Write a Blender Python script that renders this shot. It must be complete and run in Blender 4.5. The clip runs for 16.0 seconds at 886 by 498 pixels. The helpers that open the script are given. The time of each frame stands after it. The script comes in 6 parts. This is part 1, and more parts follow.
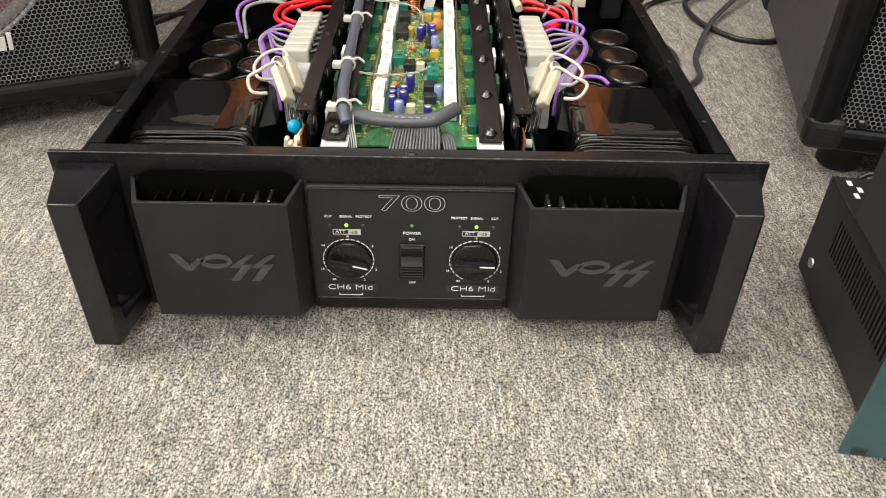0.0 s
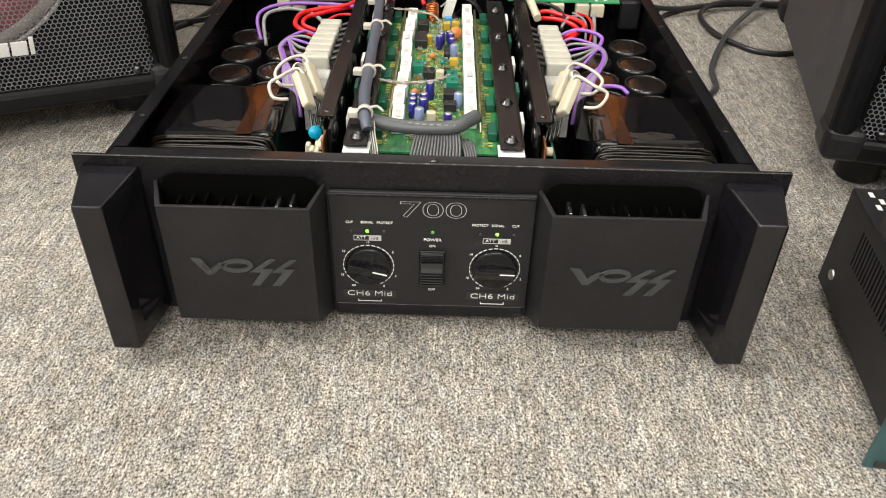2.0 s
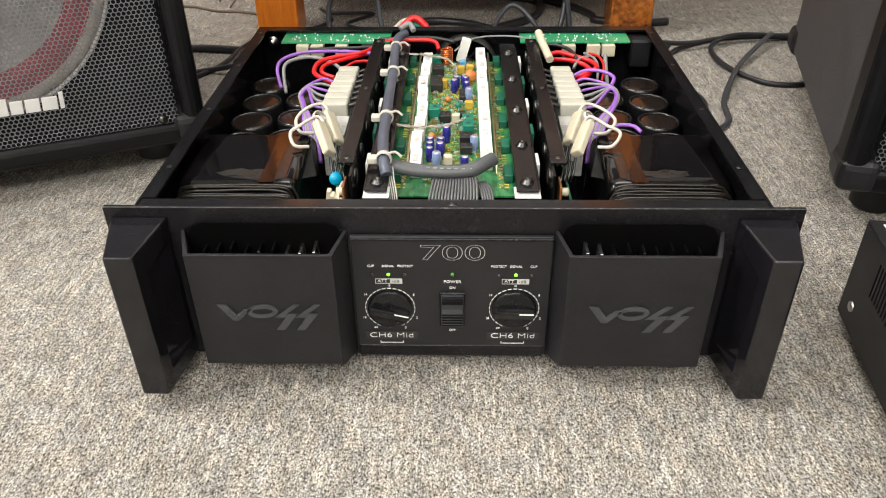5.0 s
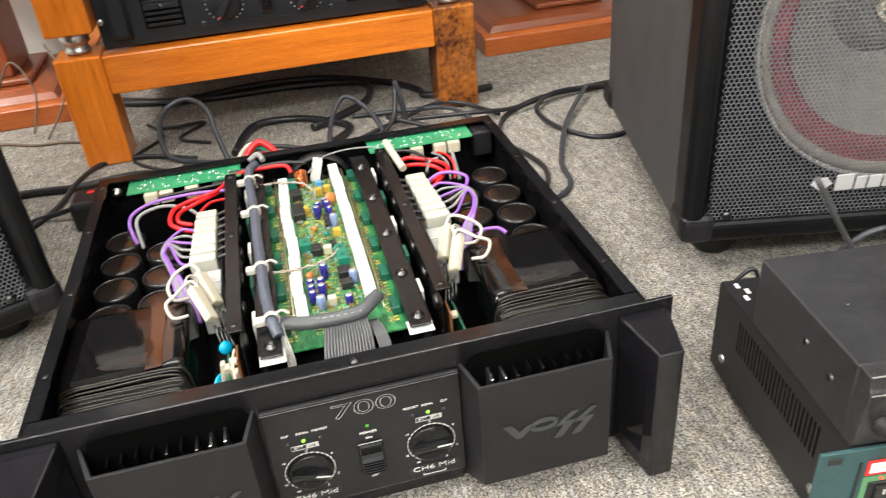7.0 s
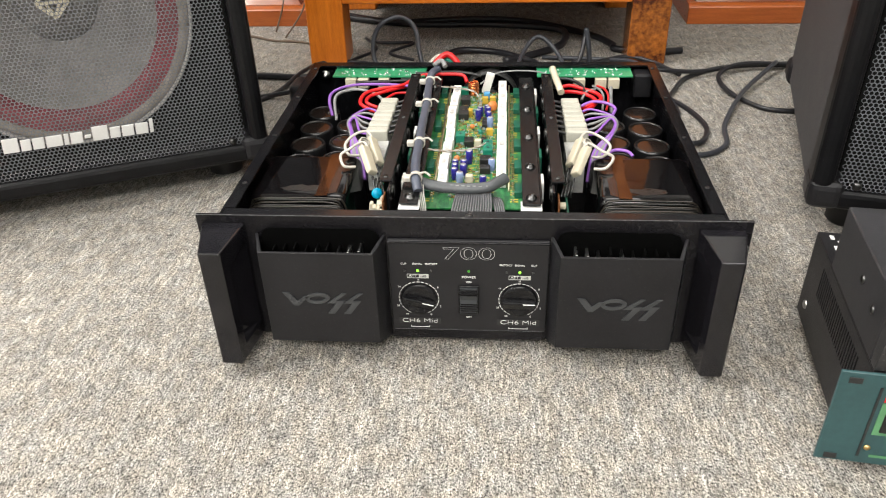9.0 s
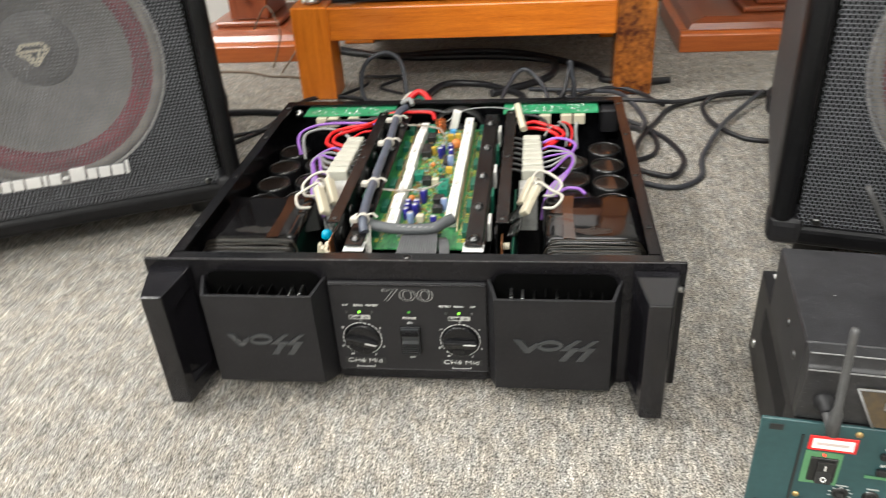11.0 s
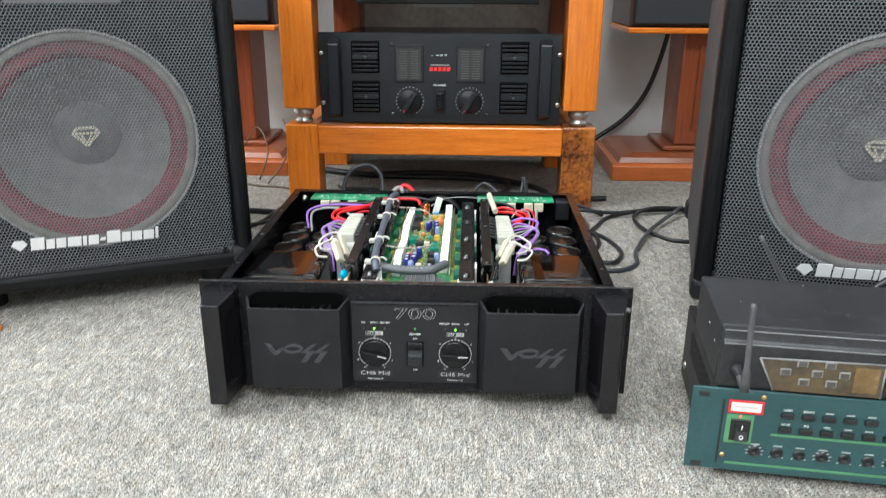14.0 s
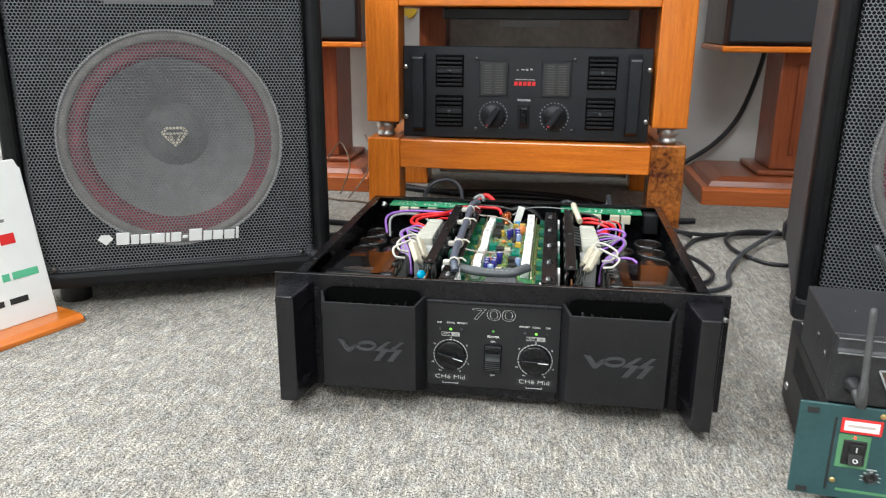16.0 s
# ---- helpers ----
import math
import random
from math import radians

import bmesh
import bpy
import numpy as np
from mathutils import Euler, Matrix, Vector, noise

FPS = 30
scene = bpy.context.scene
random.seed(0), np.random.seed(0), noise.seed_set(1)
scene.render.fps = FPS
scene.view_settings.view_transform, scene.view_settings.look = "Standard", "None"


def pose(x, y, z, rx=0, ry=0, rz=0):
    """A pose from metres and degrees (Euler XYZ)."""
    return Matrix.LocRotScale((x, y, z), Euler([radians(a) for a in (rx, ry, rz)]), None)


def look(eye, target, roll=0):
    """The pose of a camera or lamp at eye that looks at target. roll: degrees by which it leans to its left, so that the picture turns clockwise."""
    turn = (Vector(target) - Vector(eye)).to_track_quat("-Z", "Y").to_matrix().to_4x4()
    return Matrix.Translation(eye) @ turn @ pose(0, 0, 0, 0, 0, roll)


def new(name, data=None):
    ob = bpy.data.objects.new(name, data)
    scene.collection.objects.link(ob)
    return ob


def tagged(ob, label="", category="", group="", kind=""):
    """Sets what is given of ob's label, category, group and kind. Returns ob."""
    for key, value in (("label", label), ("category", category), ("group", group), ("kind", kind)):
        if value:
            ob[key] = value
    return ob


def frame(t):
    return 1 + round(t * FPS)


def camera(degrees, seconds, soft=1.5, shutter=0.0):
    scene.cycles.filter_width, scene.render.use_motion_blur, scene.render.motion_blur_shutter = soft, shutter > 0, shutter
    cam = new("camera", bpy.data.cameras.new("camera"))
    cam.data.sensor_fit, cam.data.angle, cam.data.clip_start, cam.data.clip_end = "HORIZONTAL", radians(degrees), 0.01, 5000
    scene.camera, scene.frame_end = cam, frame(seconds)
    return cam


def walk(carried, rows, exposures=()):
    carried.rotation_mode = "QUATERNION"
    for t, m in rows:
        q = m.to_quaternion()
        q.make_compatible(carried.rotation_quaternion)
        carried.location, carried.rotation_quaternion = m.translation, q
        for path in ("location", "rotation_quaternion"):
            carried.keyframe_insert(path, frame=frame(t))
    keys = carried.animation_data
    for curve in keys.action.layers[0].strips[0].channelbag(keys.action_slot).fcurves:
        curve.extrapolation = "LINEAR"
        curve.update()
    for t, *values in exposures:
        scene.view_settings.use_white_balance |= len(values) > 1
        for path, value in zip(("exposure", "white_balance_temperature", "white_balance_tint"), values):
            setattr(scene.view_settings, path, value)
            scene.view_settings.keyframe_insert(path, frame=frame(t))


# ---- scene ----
cam = camera(60.4, 16.0, soft=1.0, shutter=0.4)
PATH = [
    (0, (0.017, -0.442, 0.399), (0.04, 1.159, -0.801), 1.4),
    (0.5, (0.012, -0.441, 0.398), (0.033, 1.164, -0.794), 1.6),
    (1, (0.011, -0.444, 0.398), (0.025, 1.167, -0.787), 1.7),
    (1.5, (0.007, -0.443, 0.397), (0.014, 1.171, -0.784), 1.7),
    (2, (0.007, -0.443, 0.397), (0.013, 1.172, -0.782), 1.7),
    (2.5, (0.008, -0.444, 0.397), (0.008, 1.171, -0.783), 1.1),
    (3, (0.013, -0.44, 0.399), (-0.004, 1.174, -0.783), 0.2),
    (3.5, (0.013, -0.44, 0.402), (-0.009, 1.187, -0.761), 0.1),
    (4, (0.012, -0.446, 0.405), (-0.017, 1.191, -0.743), 0.1),
    (4.2, (0.01, -0.448, 0.406), (-0.027, 1.194, -0.735), -0.1),
    (6.3, (0.001, -0.446, 0.434), (0.021, 1.253, -0.62), -2.9),
    (6.5, (-0.009, -0.443, 0.446), (0.065, 1.259, -0.602), -4.1),
    (7, (-0.015, -0.415, 0.483), (0.325, 1.256, -0.562), -5.1),
    (7.3, (-0.017, -0.425, 0.488), (0.386, 1.229, -0.562), -3.7),
    (7.5, (-0.007, -0.425, 0.486), (0.361, 1.233, -0.571), -2.1),
    (8, (0.025, -0.453, 0.468), (0.128, 1.238, -0.595), -0.9),
    (8.5, (0.043, -0.547, 0.471), (-0.049, 1.135, -0.608), -2.6),
    (8.7, (0.029, -0.565, 0.474), (-0.089, 1.112, -0.61), -2.3),
    (10.8, (0.094, -0.554, 0.481), (-0.213, 1.127, -0.558), -2.3),
    (11, (0.115, -0.555, 0.493), (-0.128, 1.141, -0.538), -3.8),
    (11.5, (0.1, -0.591, 0.508), (0.019, 1.129, -0.509), -4.9),
    (11.7, (0.092, -0.588, 0.504), (0.066, 1.134, -0.513), -4.7),
    (12, (0.06, -0.581, 0.496), (0.089, 1.137, -0.529), -4.7),
    (12.5, (0.052, -0.623, 0.496), (0.107, 1.134, -0.459), -3.0),
    (13, (0.05, -0.682, 0.529), (0.098, 1.183, -0.194), -1.2),
    (13.2, (0.051, -0.722, 0.55), (0.076, 1.168, -0.104), -0.8),
    (13.5, (0.053, -0.766, 0.541), (0.043, 1.134, -0.082), -0.7),
    (14, (0.06, -0.779, 0.461), (-0.008, 1.105, -0.206), 0.3),
    (14.5, (0.054, -0.773, 0.419), (-0.071, 1.135, -0.169), 1.4),
    (15, (0.059, -0.76, 0.414), (-0.114, 1.146, -0.165), 0.2),
    (15.5, (0.061, -0.759, 0.414), (-0.156, 1.129, -0.209), -0.1),
    (16, (0.053, -0.759, 0.409), (-0.216, 1.137, -0.166), 0.4),
]
walk(cam, [(t, look(eye, target, roll)) for t, eye, target, roll in PATH],
     exposures=[(0, -0.06, 6500, 10), (4.2, -0.04, 6450, 10), (6.5, 0.3, 6400, 10), (7.5, 0.48, 6350, 9), (8.1, 0.4, 6400, 10), (8.7, 0.12, 6350, 10), (11, 0.08, 6250, 8), (12.5, 0.1, 6150, 7), (13.1, 0.3, 5750, 4), (13.6, 0.4, 5450, 4), (14.0, 0.16, 5650, 5), (14.5, 0.06, 5580, 6), (16, 0.0, 5780, 6)])

# ---- light of the room ----
def ceiling_lamp(x, y, sx, sy, watts):
    d = bpy.data.lights.new("ceiling_light", "AREA")
    d.shape, d.size, d.size_y, d.energy, d.color = "RECTANGLE", sx, sy, watts, (1.0, 0.96, 0.9)
    new("ceiling_light", d).matrix_world = pose(x, y, 2.72)


ceiling_lamp(-1.9, -0.3, 0.6, 1.5, 108)
ceiling_lamp(1.1, -0.95, 0.6, 1.5, 16)
ceiling_lamp(-0.3, -2.6, 2.2, 0.8, 132)
ceiling_lamp(0.0, 0.85, 1.2, 0.6, 24)
world = bpy.data.worlds.new("world")
scene.world = world
world.use_nodes = True
world.node_tree.nodes["Background"].inputs[0].default_value = (0.9, 0.95, 1.0, 1)
world.node_tree.nodes["Background"].inputs[1].default_value = 0.05


# ---- materials ----
def material(name, rgb, rough=0.5, metal=0.0, vary=0.15, scale=60.0, bump=0.0, bump_scale=900.0, stretch=(1, 1, 1), second=None, dust=0.0, coat=0.0, random_tint=0.0, lo=0.35, hi=0.65, spec=0.5):
    """A procedural surface: base colour with two scales of variation, fine relief and uneven gloss."""
    m = bpy.data.materials.new(name)
    m.use_nodes = True
    n, l = m.node_tree.nodes, m.node_tree.links
    b = n["Principled BSDF"]
    b.inputs["Metallic"].default_value = metal
    b.inputs["Coat Weight"].default_value = coat
    b.inputs["Specular IOR Level"].default_value = spec
    b.inputs["Coat Roughness"].default_value = 0.08
    tc = n.new("ShaderNodeTexCoord")
    mp = n.new("ShaderNodeMapping")
    mp.inputs["Scale"].default_value = stretch
    l.new(tc.outputs["Object"], mp.inputs["Vector"])

    def tex(s, detail=4.0):
        t = n.new("ShaderNodeTexNoise")
        t.inputs["Scale"].default_value, t.inputs["Detail"].default_value = s, detail
        l.new(mp.outputs["Vector"], t.inputs["Vector"])
        return t
    big, fine = tex(scale), tex(scale * 9, 2.0)
    ramp = n.new("ShaderNodeValToRGB")
    dark = tuple(c * (1 - vary) for c in rgb)
    light = tuple(min(1, c * (1 + vary)) for c in rgb) if second is None else second
    ramp.color_ramp.elements[0].position, ramp.color_ramp.elements[1].position = lo, hi
    ramp.color_ramp.elements[0].color, ramp.color_ramp.elements[1].color = (*dark, 1), (*light, 1)
    mix = n.new("ShaderNodeMath")
    mix.operation = "MULTIPLY_ADD"
    mix.inputs[1].default_value = 0.4
    l.new(fine.outputs["Fac"], mix.inputs[0])
    sc = n.new("ShaderNodeMath")
    sc.operation = "MULTIPLY"
    sc.inputs[1].default_value = 0.6
    l.new(big.outputs["Fac"], sc.inputs[0])
    l.new(sc.outputs[0], mix.inputs[2])
    l.new(mix.outputs[0], ramp.inputs["Fac"])
    col = ramp.outputs["Color"]
    if random_tint:
        oi, hs, mm = n.new("ShaderNodeObjectInfo"), n.new("ShaderNodeHueSaturation"), n.new("ShaderNodeMapRange")
        mm.inputs["To Min"].default_value, mm.inputs["To Max"].default_value = 1 - random_tint, 1 + random_tint
        l.new(oi.outputs["Random"], mm.inputs["Value"])
        l.new(mm.outputs["Result"], hs.inputs["Value"])
        l.new(col, hs.inputs["Color"])
        col = hs.outputs["Color"]
    if dust:
        specks, lim, mx = tex(700.0, 1.0), n.new("ShaderNodeMapRange"), n.new("ShaderNodeMix")
        mx.data_type = "RGBA"
        lim.inputs["From Min"].default_value, lim.inputs["From Max"].default_value, lim.inputs["To Max"].default_value = 0.66, 0.8, dust
        l.new(specks.outputs["Fac"], lim.inputs["Value"])
        l.new(lim.outputs["Result"], mx.inputs["Factor"])
        l.new(col, mx.inputs["A"])
        mx.inputs["B"].default_value = (0.45, 0.43, 0.4, 1)
        col = mx.outputs["Result"]
    l.new(col, b.inputs["Base Color"])
    rr = n.new("ShaderNodeMapRange")
    rr.inputs["To Min"].default_value, rr.inputs["To Max"].default_value = max(0.02, rough * 0.75), min(1, rough * 1.25)
    l.new(big.outputs["Fac"], rr.inputs["Value"])
    l.new(rr.outputs["Result"], b.inputs["Roughness"])
    if bump:
        bt, bn = tex(bump_scale, 3.0), n.new("ShaderNodeBump")
        bn.inputs["Strength"].default_value, bn.inputs["Distance"].default_value = bump, 0.001
        l.new(bt.outputs["Fac"], bn.inputs["Height"])
        l.new(bn.outputs["Normal"], b.inputs["Normal"])
    return m


def glowing(name, rgb, strength):
    m = material(name, rgb, 0.3)
    b = m.node_tree.nodes["Principled BSDF"]
    b.inputs["Emission Color"].default_value = (*rgb, 1)
    b.inputs["Emission Strength"].default_value = strength
    return m


def carpet_material():
    m = bpy.data.materials.new("loop_carpet")
    m.use_nodes = True
    n, l = m.node_tree.nodes, m.node_tree.links
    b = n["Principled BSDF"]
    b.inputs["Roughness"].default_value = 0.95
    b.inputs["Specular IOR Level"].default_value = 0.15
    tc = n.new("ShaderNodeTexCoord")

    def tex(kind, sx, sy, detail=2.0):
        mp = n.new("ShaderNodeMapping")
        mp.inputs["Scale"].default_value = (sx, sy, 1)
        l.new(tc.outputs["Object"], mp.inputs["Vector"])
        t = n.new(kind)
        t.inputs["Scale"].default_value = 1.0
        if kind == "ShaderNodeTexNoise":
            t.inputs["Detail"].default_value = detail
        l.new(mp.outputs["Vector"], t.inputs["Vector"])
        return t
    loops = tex("ShaderNodeTexVoronoi", 700, 500)
    pits = tex("ShaderNodeTexNoise", 700, 430, 3.0)
    fine = tex("ShaderNodeTexNoise", 1500, 1100, 1.0)
    tone = tex("ShaderNodeTexNoise", 300, 95, 2.0)
    hue = tex("ShaderNodeTexNoise", 75, 46, 2.0)
    streak = tex("ShaderNodeTexNoise", 330, 24, 1.5)
    worn = tex("ShaderNodeTexNoise", 60, 34, 2.0)
    broad = tex("ShaderNodeTexNoise", 5, 4, 2.0)

    def ma(op, a, bb, c=None):
        k = n.new("ShaderNodeMath")
        k.operation = op
        for i, v in enumerate((a, bb, c)):
            if v is None:
                continue
            if isinstance(v, (int, float)):
                k.inputs[i].default_value = v
            else:
                l.new(v, k.inputs[i])
        return k.outputs[0]
    def span(x, lo, hi, to_lo, to_hi):
        k = n.new("ShaderNodeMapRange")
        l.new(x, k.inputs["Value"])
        for key, val in (("From Min", lo), ("From Max", hi), ("To Min", to_lo), ("To Max", to_hi)):
            k.inputs[key].default_value = val
        return k.outputs["Result"]
    v = span(pits.outputs["Fac"], 0.36, 0.47, 0.2, 1.0)
    v = ma("MULTIPLY", v, span(pits.outputs["Fac"], 0.54, 0.72, 1.0, 1.5))
    v = ma("MULTIPLY", v, span(fine.outputs["Fac"], 0.25, 0.75, 0.52, 1.48))
    v = ma("MULTIPLY", v, span(tone.outputs["Fac"], 0.3, 0.7, 0.68, 1.3))
    v = ma("MULTIPLY", v, span(streak.outputs["Fac"], 0.52, 0.7, 0.95, 1.35))
    v = ma("MULTIPLY", v, span(worn.outputs["Fac"], 0.35, 0.65, 0.84, 1.12))
    v = ma("MULTIPLY", v, span(broad.outputs["Fac"], 0.3, 0.7, 0.94, 1.06))
    v = ma("MULTIPLY", v, span(loops.outputs["Distance"], 0.4, 0.75, 1.14, 0.55))
    ramp = n.new("ShaderNodeValToRGB")
    r = ramp.color_ramp
    r.elements[0].position, r.elements[0].color = 0.38, (0.352, 0.337, 0.311, 1)
    r.elements[1].position, r.elements[1].color = 0.62, (0.394, 0.359, 0.31, 1)
    l.new(hue.outputs["Fac"], ramp.inputs["Fac"])
    mul = n.new("ShaderNodeVectorMath")
    mul.operation = "SCALE"
    l.new(ramp.outputs["Color"], mul.inputs[0])
    l.new(v, mul.inputs["Scale"])
    l.new(mul.outputs["Vector"], b.inputs["Base Color"])
    bn = n.new("ShaderNodeBump")
    bn.inputs["Strength"].default_value, bn.inputs["Distance"].default_value = 0.9, 0.0018
    l.new(ma("MULTIPLY_ADD", loops.outputs["Distance"], -0.6, pits.outputs["Fac"]), bn.inputs["Height"])
    l.new(bn.outputs["Normal"], b.inputs["Normal"])
    return m


def wood_material(name, dark, light, along=(14, 1.6, 14), rough=0.3):
    m = material(name, dark, rough, second=light, vary=0.0, scale=9.0, stretch=along, bump=0.06, bump_scale=60, coat=0.35, random_tint=0.12, lo=0.3, hi=0.7)
    return m


CARPET = carpet_material()
PAINT = material("satin_black_paint", (0.008, 0.0075, 0.009), 0.25, vary=0.3, scale=25, bump=0.08, bump_scale=2500, dust=0.05, spec=0.3)
MATT = material("matt_black_plastic", (0.0125, 0.0122, 0.0138), 0.42, vary=0.2, scale=30, bump=0.12, bump_scale=3000, dust=0.04, spec=0.3)
GLOSSB = material("glossy_black_paint", (0.008, 0.008, 0.009), 0.16, vary=0.3, scale=20, dust=0.06, spec=0.3)
INNER = material("black_steel", (0.005, 0.005, 0.006), 0.2, vary=0.3, scale=30, dust=0.08, spec=0.3)
BROWNB = material("brown_black_steel", (0.0055, 0.0055, 0.006), 0.22, vary=0.3, scale=30, bump=0.1, bump_scale=2000, dust=0.09, spec=0.35)
STEEL = material("bright_steel", (0.55, 0.55, 0.54), 0.28, 1.0, vary=0.1, scale=90)
SATIN = material("satin_turned_steel", (0.5, 0.5, 0.49), 0.38, 0.9, vary=0.12, scale=200, stretch=(1, 1, 8))
DARKSTEEL = material("dark_screw", (0.1, 0.1, 0.1), 0.3, 1.0)
TUFF = material("textured_cabinet_paint", (0.05, 0.05, 0.053), 0.6, vary=0.3, scale=40, bump=0.9, bump_scale=420, dust=0.05)
FRAMEB = material("cabinet_frame_plastic", (0.0045, 0.0045, 0.0053), 0.42, vary=0.3, scale=25, bump=0.15, bump_scale=1200, dust=0.03, spec=0.22)
RUBBER = material("black_rubber", (0.014, 0.014, 0.014), 0.6, vary=0.2)
BAFFLE = material("black_baffle", (0.005, 0.005, 0.005), 0.8, vary=0.2, spec=0.1)
GRILLE = material("grille_paint", (0.138, 0.143, 0.157), 0.36, vary=0.2, scale=40)
CONE = material("paper_cone", (0.18, 0.172, 0.16), 0.8, vary=0.2, scale=40, bump=0.2, bump_scale=300)
SURROUND = material("red_foam_surround", (0.13, 0.04, 0.042), 0.7, second=(0.24, 0.04, 0.055), vary=0.25, scale=14)
HORN = material("grey_horn_plastic", (0.12, 0.115, 0.11), 0.7, vary=0.15, scale=30)
DUSTCAP = material("grey_dust_cap", (0.145, 0.139, 0.13), 0.8, vary=0.25, scale=30, bump=0.2, bump_scale=400)
CREAMMETAL = material("cream_emblem", (0.62, 0.57, 0.44), 0.4, 0.2, vary=0.08)
RIMG = material("pale_gasket", (0.3, 0.285, 0.27), 0.6, vary=0.15)
DIMPRINT = material("dim_white_print", (0.42, 0.43, 0.42), 0.5, vary=0.1)
WHITEP = material("white_print", (0.78, 0.78, 0.76), 0.5, vary=0.04)
SILVERL = material("silver_lettering", (0.7, 0.7, 0.7), 0.35, 0.4, vary=0.05)
ORANGE = wood_material("orange_varnished_wood", (0.56, 0.125, 0.007), (0.86, 0.262, 0.02), (16, 16, 1.2))
ORANGE_X = wood_material("orange_varnished_rail", (0.54, 0.118, 0.007), (0.86, 0.255, 0.02), (1.2, 16, 16))
REDWOOD = wood_material("red_brown_wood", (0.19, 0.042, 0.014), (0.33, 0.085, 0.028), (16, 16, 1.2))
REDWOOD_X = wood_material("red_brown_plank", (0.2, 0.05, 0.018), (0.36, 0.1, 0.035), (1.2, 16, 16))
PLINTH = wood_material("amber_brown_plinth", (0.34, 0.075, 0.014), (0.56, 0.15, 0.03), (1.2, 16, 16))
BURL = material("burl_wood", (0.07, 0.016, 0.006), 0.25, second=(0.5, 0.16, 0.02), vary=0, scale=17, coat=0.35, lo=0.4, hi=0.68)
WALLP = material("pale_wall_paint", (0.62, 0.62, 0.6), 0.8, vary=0.05, scale=3, bump=0.15, bump_scale=250)
CEILP = material("white_ceiling_paint", (0.8, 0.8, 0.78), 0.9, vary=0.03, scale=2)
TEAL = material("dark_teal_enamel", (0.028, 0.075, 0.08), 0.4, vary=0.15, scale=20, dust=0.06)
GREENLINE = material("light_green_print", (0.1, 0.26, 0.12), 0.5, vary=0.08)
REDLBL = material("red_border", (0.7, 0.02, 0.02), 0.5, vary=0.05)
BLACKP = material("black_print", (0.02, 0.02, 0.02), 0.6)
GREENP = material("green_print", (0.12, 0.5, 0.28), 0.6, vary=0.05)
CARD = material("white_card", (0.85, 0.85, 0.84), 0.45, vary=0.02, scale=5)
CABLE = material("black_cable_rubber", (0.014, 0.014, 0.017), 0.42, vary=0.2)
CABLEG = material("dark_grey_cable", (0.035, 0.038, 0.046), 0.45, vary=0.2)
BRASS = material("brass_screw", (0.7, 0.5, 0.22), 0.3, 1.0)
SMOKE = material("smoked_meter_glass", (0.03, 0.03, 0.03), 0.12, vary=0.1, scale=20)
SCALEP = material("dim_scale_print", (0.1, 0.1, 0.095), 0.5)
AMPBLK = material("black_anodised_panel", (0.0075, 0.009, 0.0125), 0.36, vary=0.2, scale=20, bump=0.05)


# ---- mesh helpers ----
def box(bm, x0, x1, y0, y1, z0, z1, bevel=0.0, seg=1):
    vs = [bm.verts.new((x, y, z)) for z in (z0, z1) for y in (y0, y1) for x in (x0, x1)]
    fs = [bm.faces.new([vs[i] for i in q]) for q in ((0, 2, 3, 1), (4, 5, 7, 6), (0, 1, 5, 4), (2, 6, 7, 3), (0, 4, 6, 2), (1, 3, 7, 5))]
    if bevel:
        es = list({e for f in fs for e in f.edges})
        bmesh.ops.bevel(bm, geom=es, offset=bevel, segments=seg, affect="EDGES", profile=0.5)
    return bm


def block(x0, x1, y0, y1, z0, z1, bevel=0.0, seg=1):
    return box(bmesh.new(), x0, x1, y0, y1, z0, z1, bevel, seg)


def prism(bm, pts, lo, hi, axis="x", bevel=0.0):
    """A polygon extruded along an axis. pts are (y, z), (x, z) or (x, y)."""
    def at(p, h):
        return {"x": (h, p[0], p[1]), "y": (p[0], h, p[1]), "z": (p[0], p[1], h)}[axis]
    a = [bm.verts.new(at(p, lo)) for p in pts]
    b = [bm.verts.new(at(p, hi)) for p in pts]
    fs = [bm.faces.new(a), bm.faces.new(list(reversed(b)))]
    k = len(pts)
    fs += [bm.faces.new((a[i], b[i], b[(i + 1) % k], a[(i + 1) % k])) for i in range(k)]
    bmesh.ops.recalc_face_normals(bm, faces=fs)
    if bevel:
        es = list({e for f in fs for e in f.edges})
        bmesh.ops.bevel(bm, geom=es, offset=bevel, segments=2, affect="EDGES", profile=0.5)
    return bm


def lathe(bm, prof, seg=24, m=None):
    """A profile of (radius, height) turned about z, then placed by m."""
    m = m or Matrix()
    rings = []
    for r, z in prof:
        if r < 1e-6:
            rings.append([bm.verts.new(m @ Vector((0, 0, z)))])
        else:
            rings.append([bm.verts.new(m @ Vector((r * math.cos(6.28318530718 * i / seg), r * math.sin(6.28318530718 * i / seg), z))) for i in range(seg)])
    for a, b in zip(rings, rings[1:]):
        for i in range(seg):
            j = (i + 1) % seg
            if len(a) == 1 and len(b) == 1:
                continue
            if len(a) == 1:
                f = (a[0], b[i], b[j])
            elif len(b) == 1:
                f = (a[j], a[i], b[0])
            else:
                f = (a[i], b[i], b[j], a[j])
            bm.faces.new(f).smooth = True
    return bm


def cylinder(bm, x, y, z, r, h, seg=20, m=None, edge=0.0):
    mm = Matrix.Translation((x, y, z)) @ (m or Matrix())
    e = edge or min(r, h) * 0.08
    return lathe(bm, [(0, 0), (r - e, 0), (r, e), (r, h - e), (r - e, h), (0, h)], seg, mm)


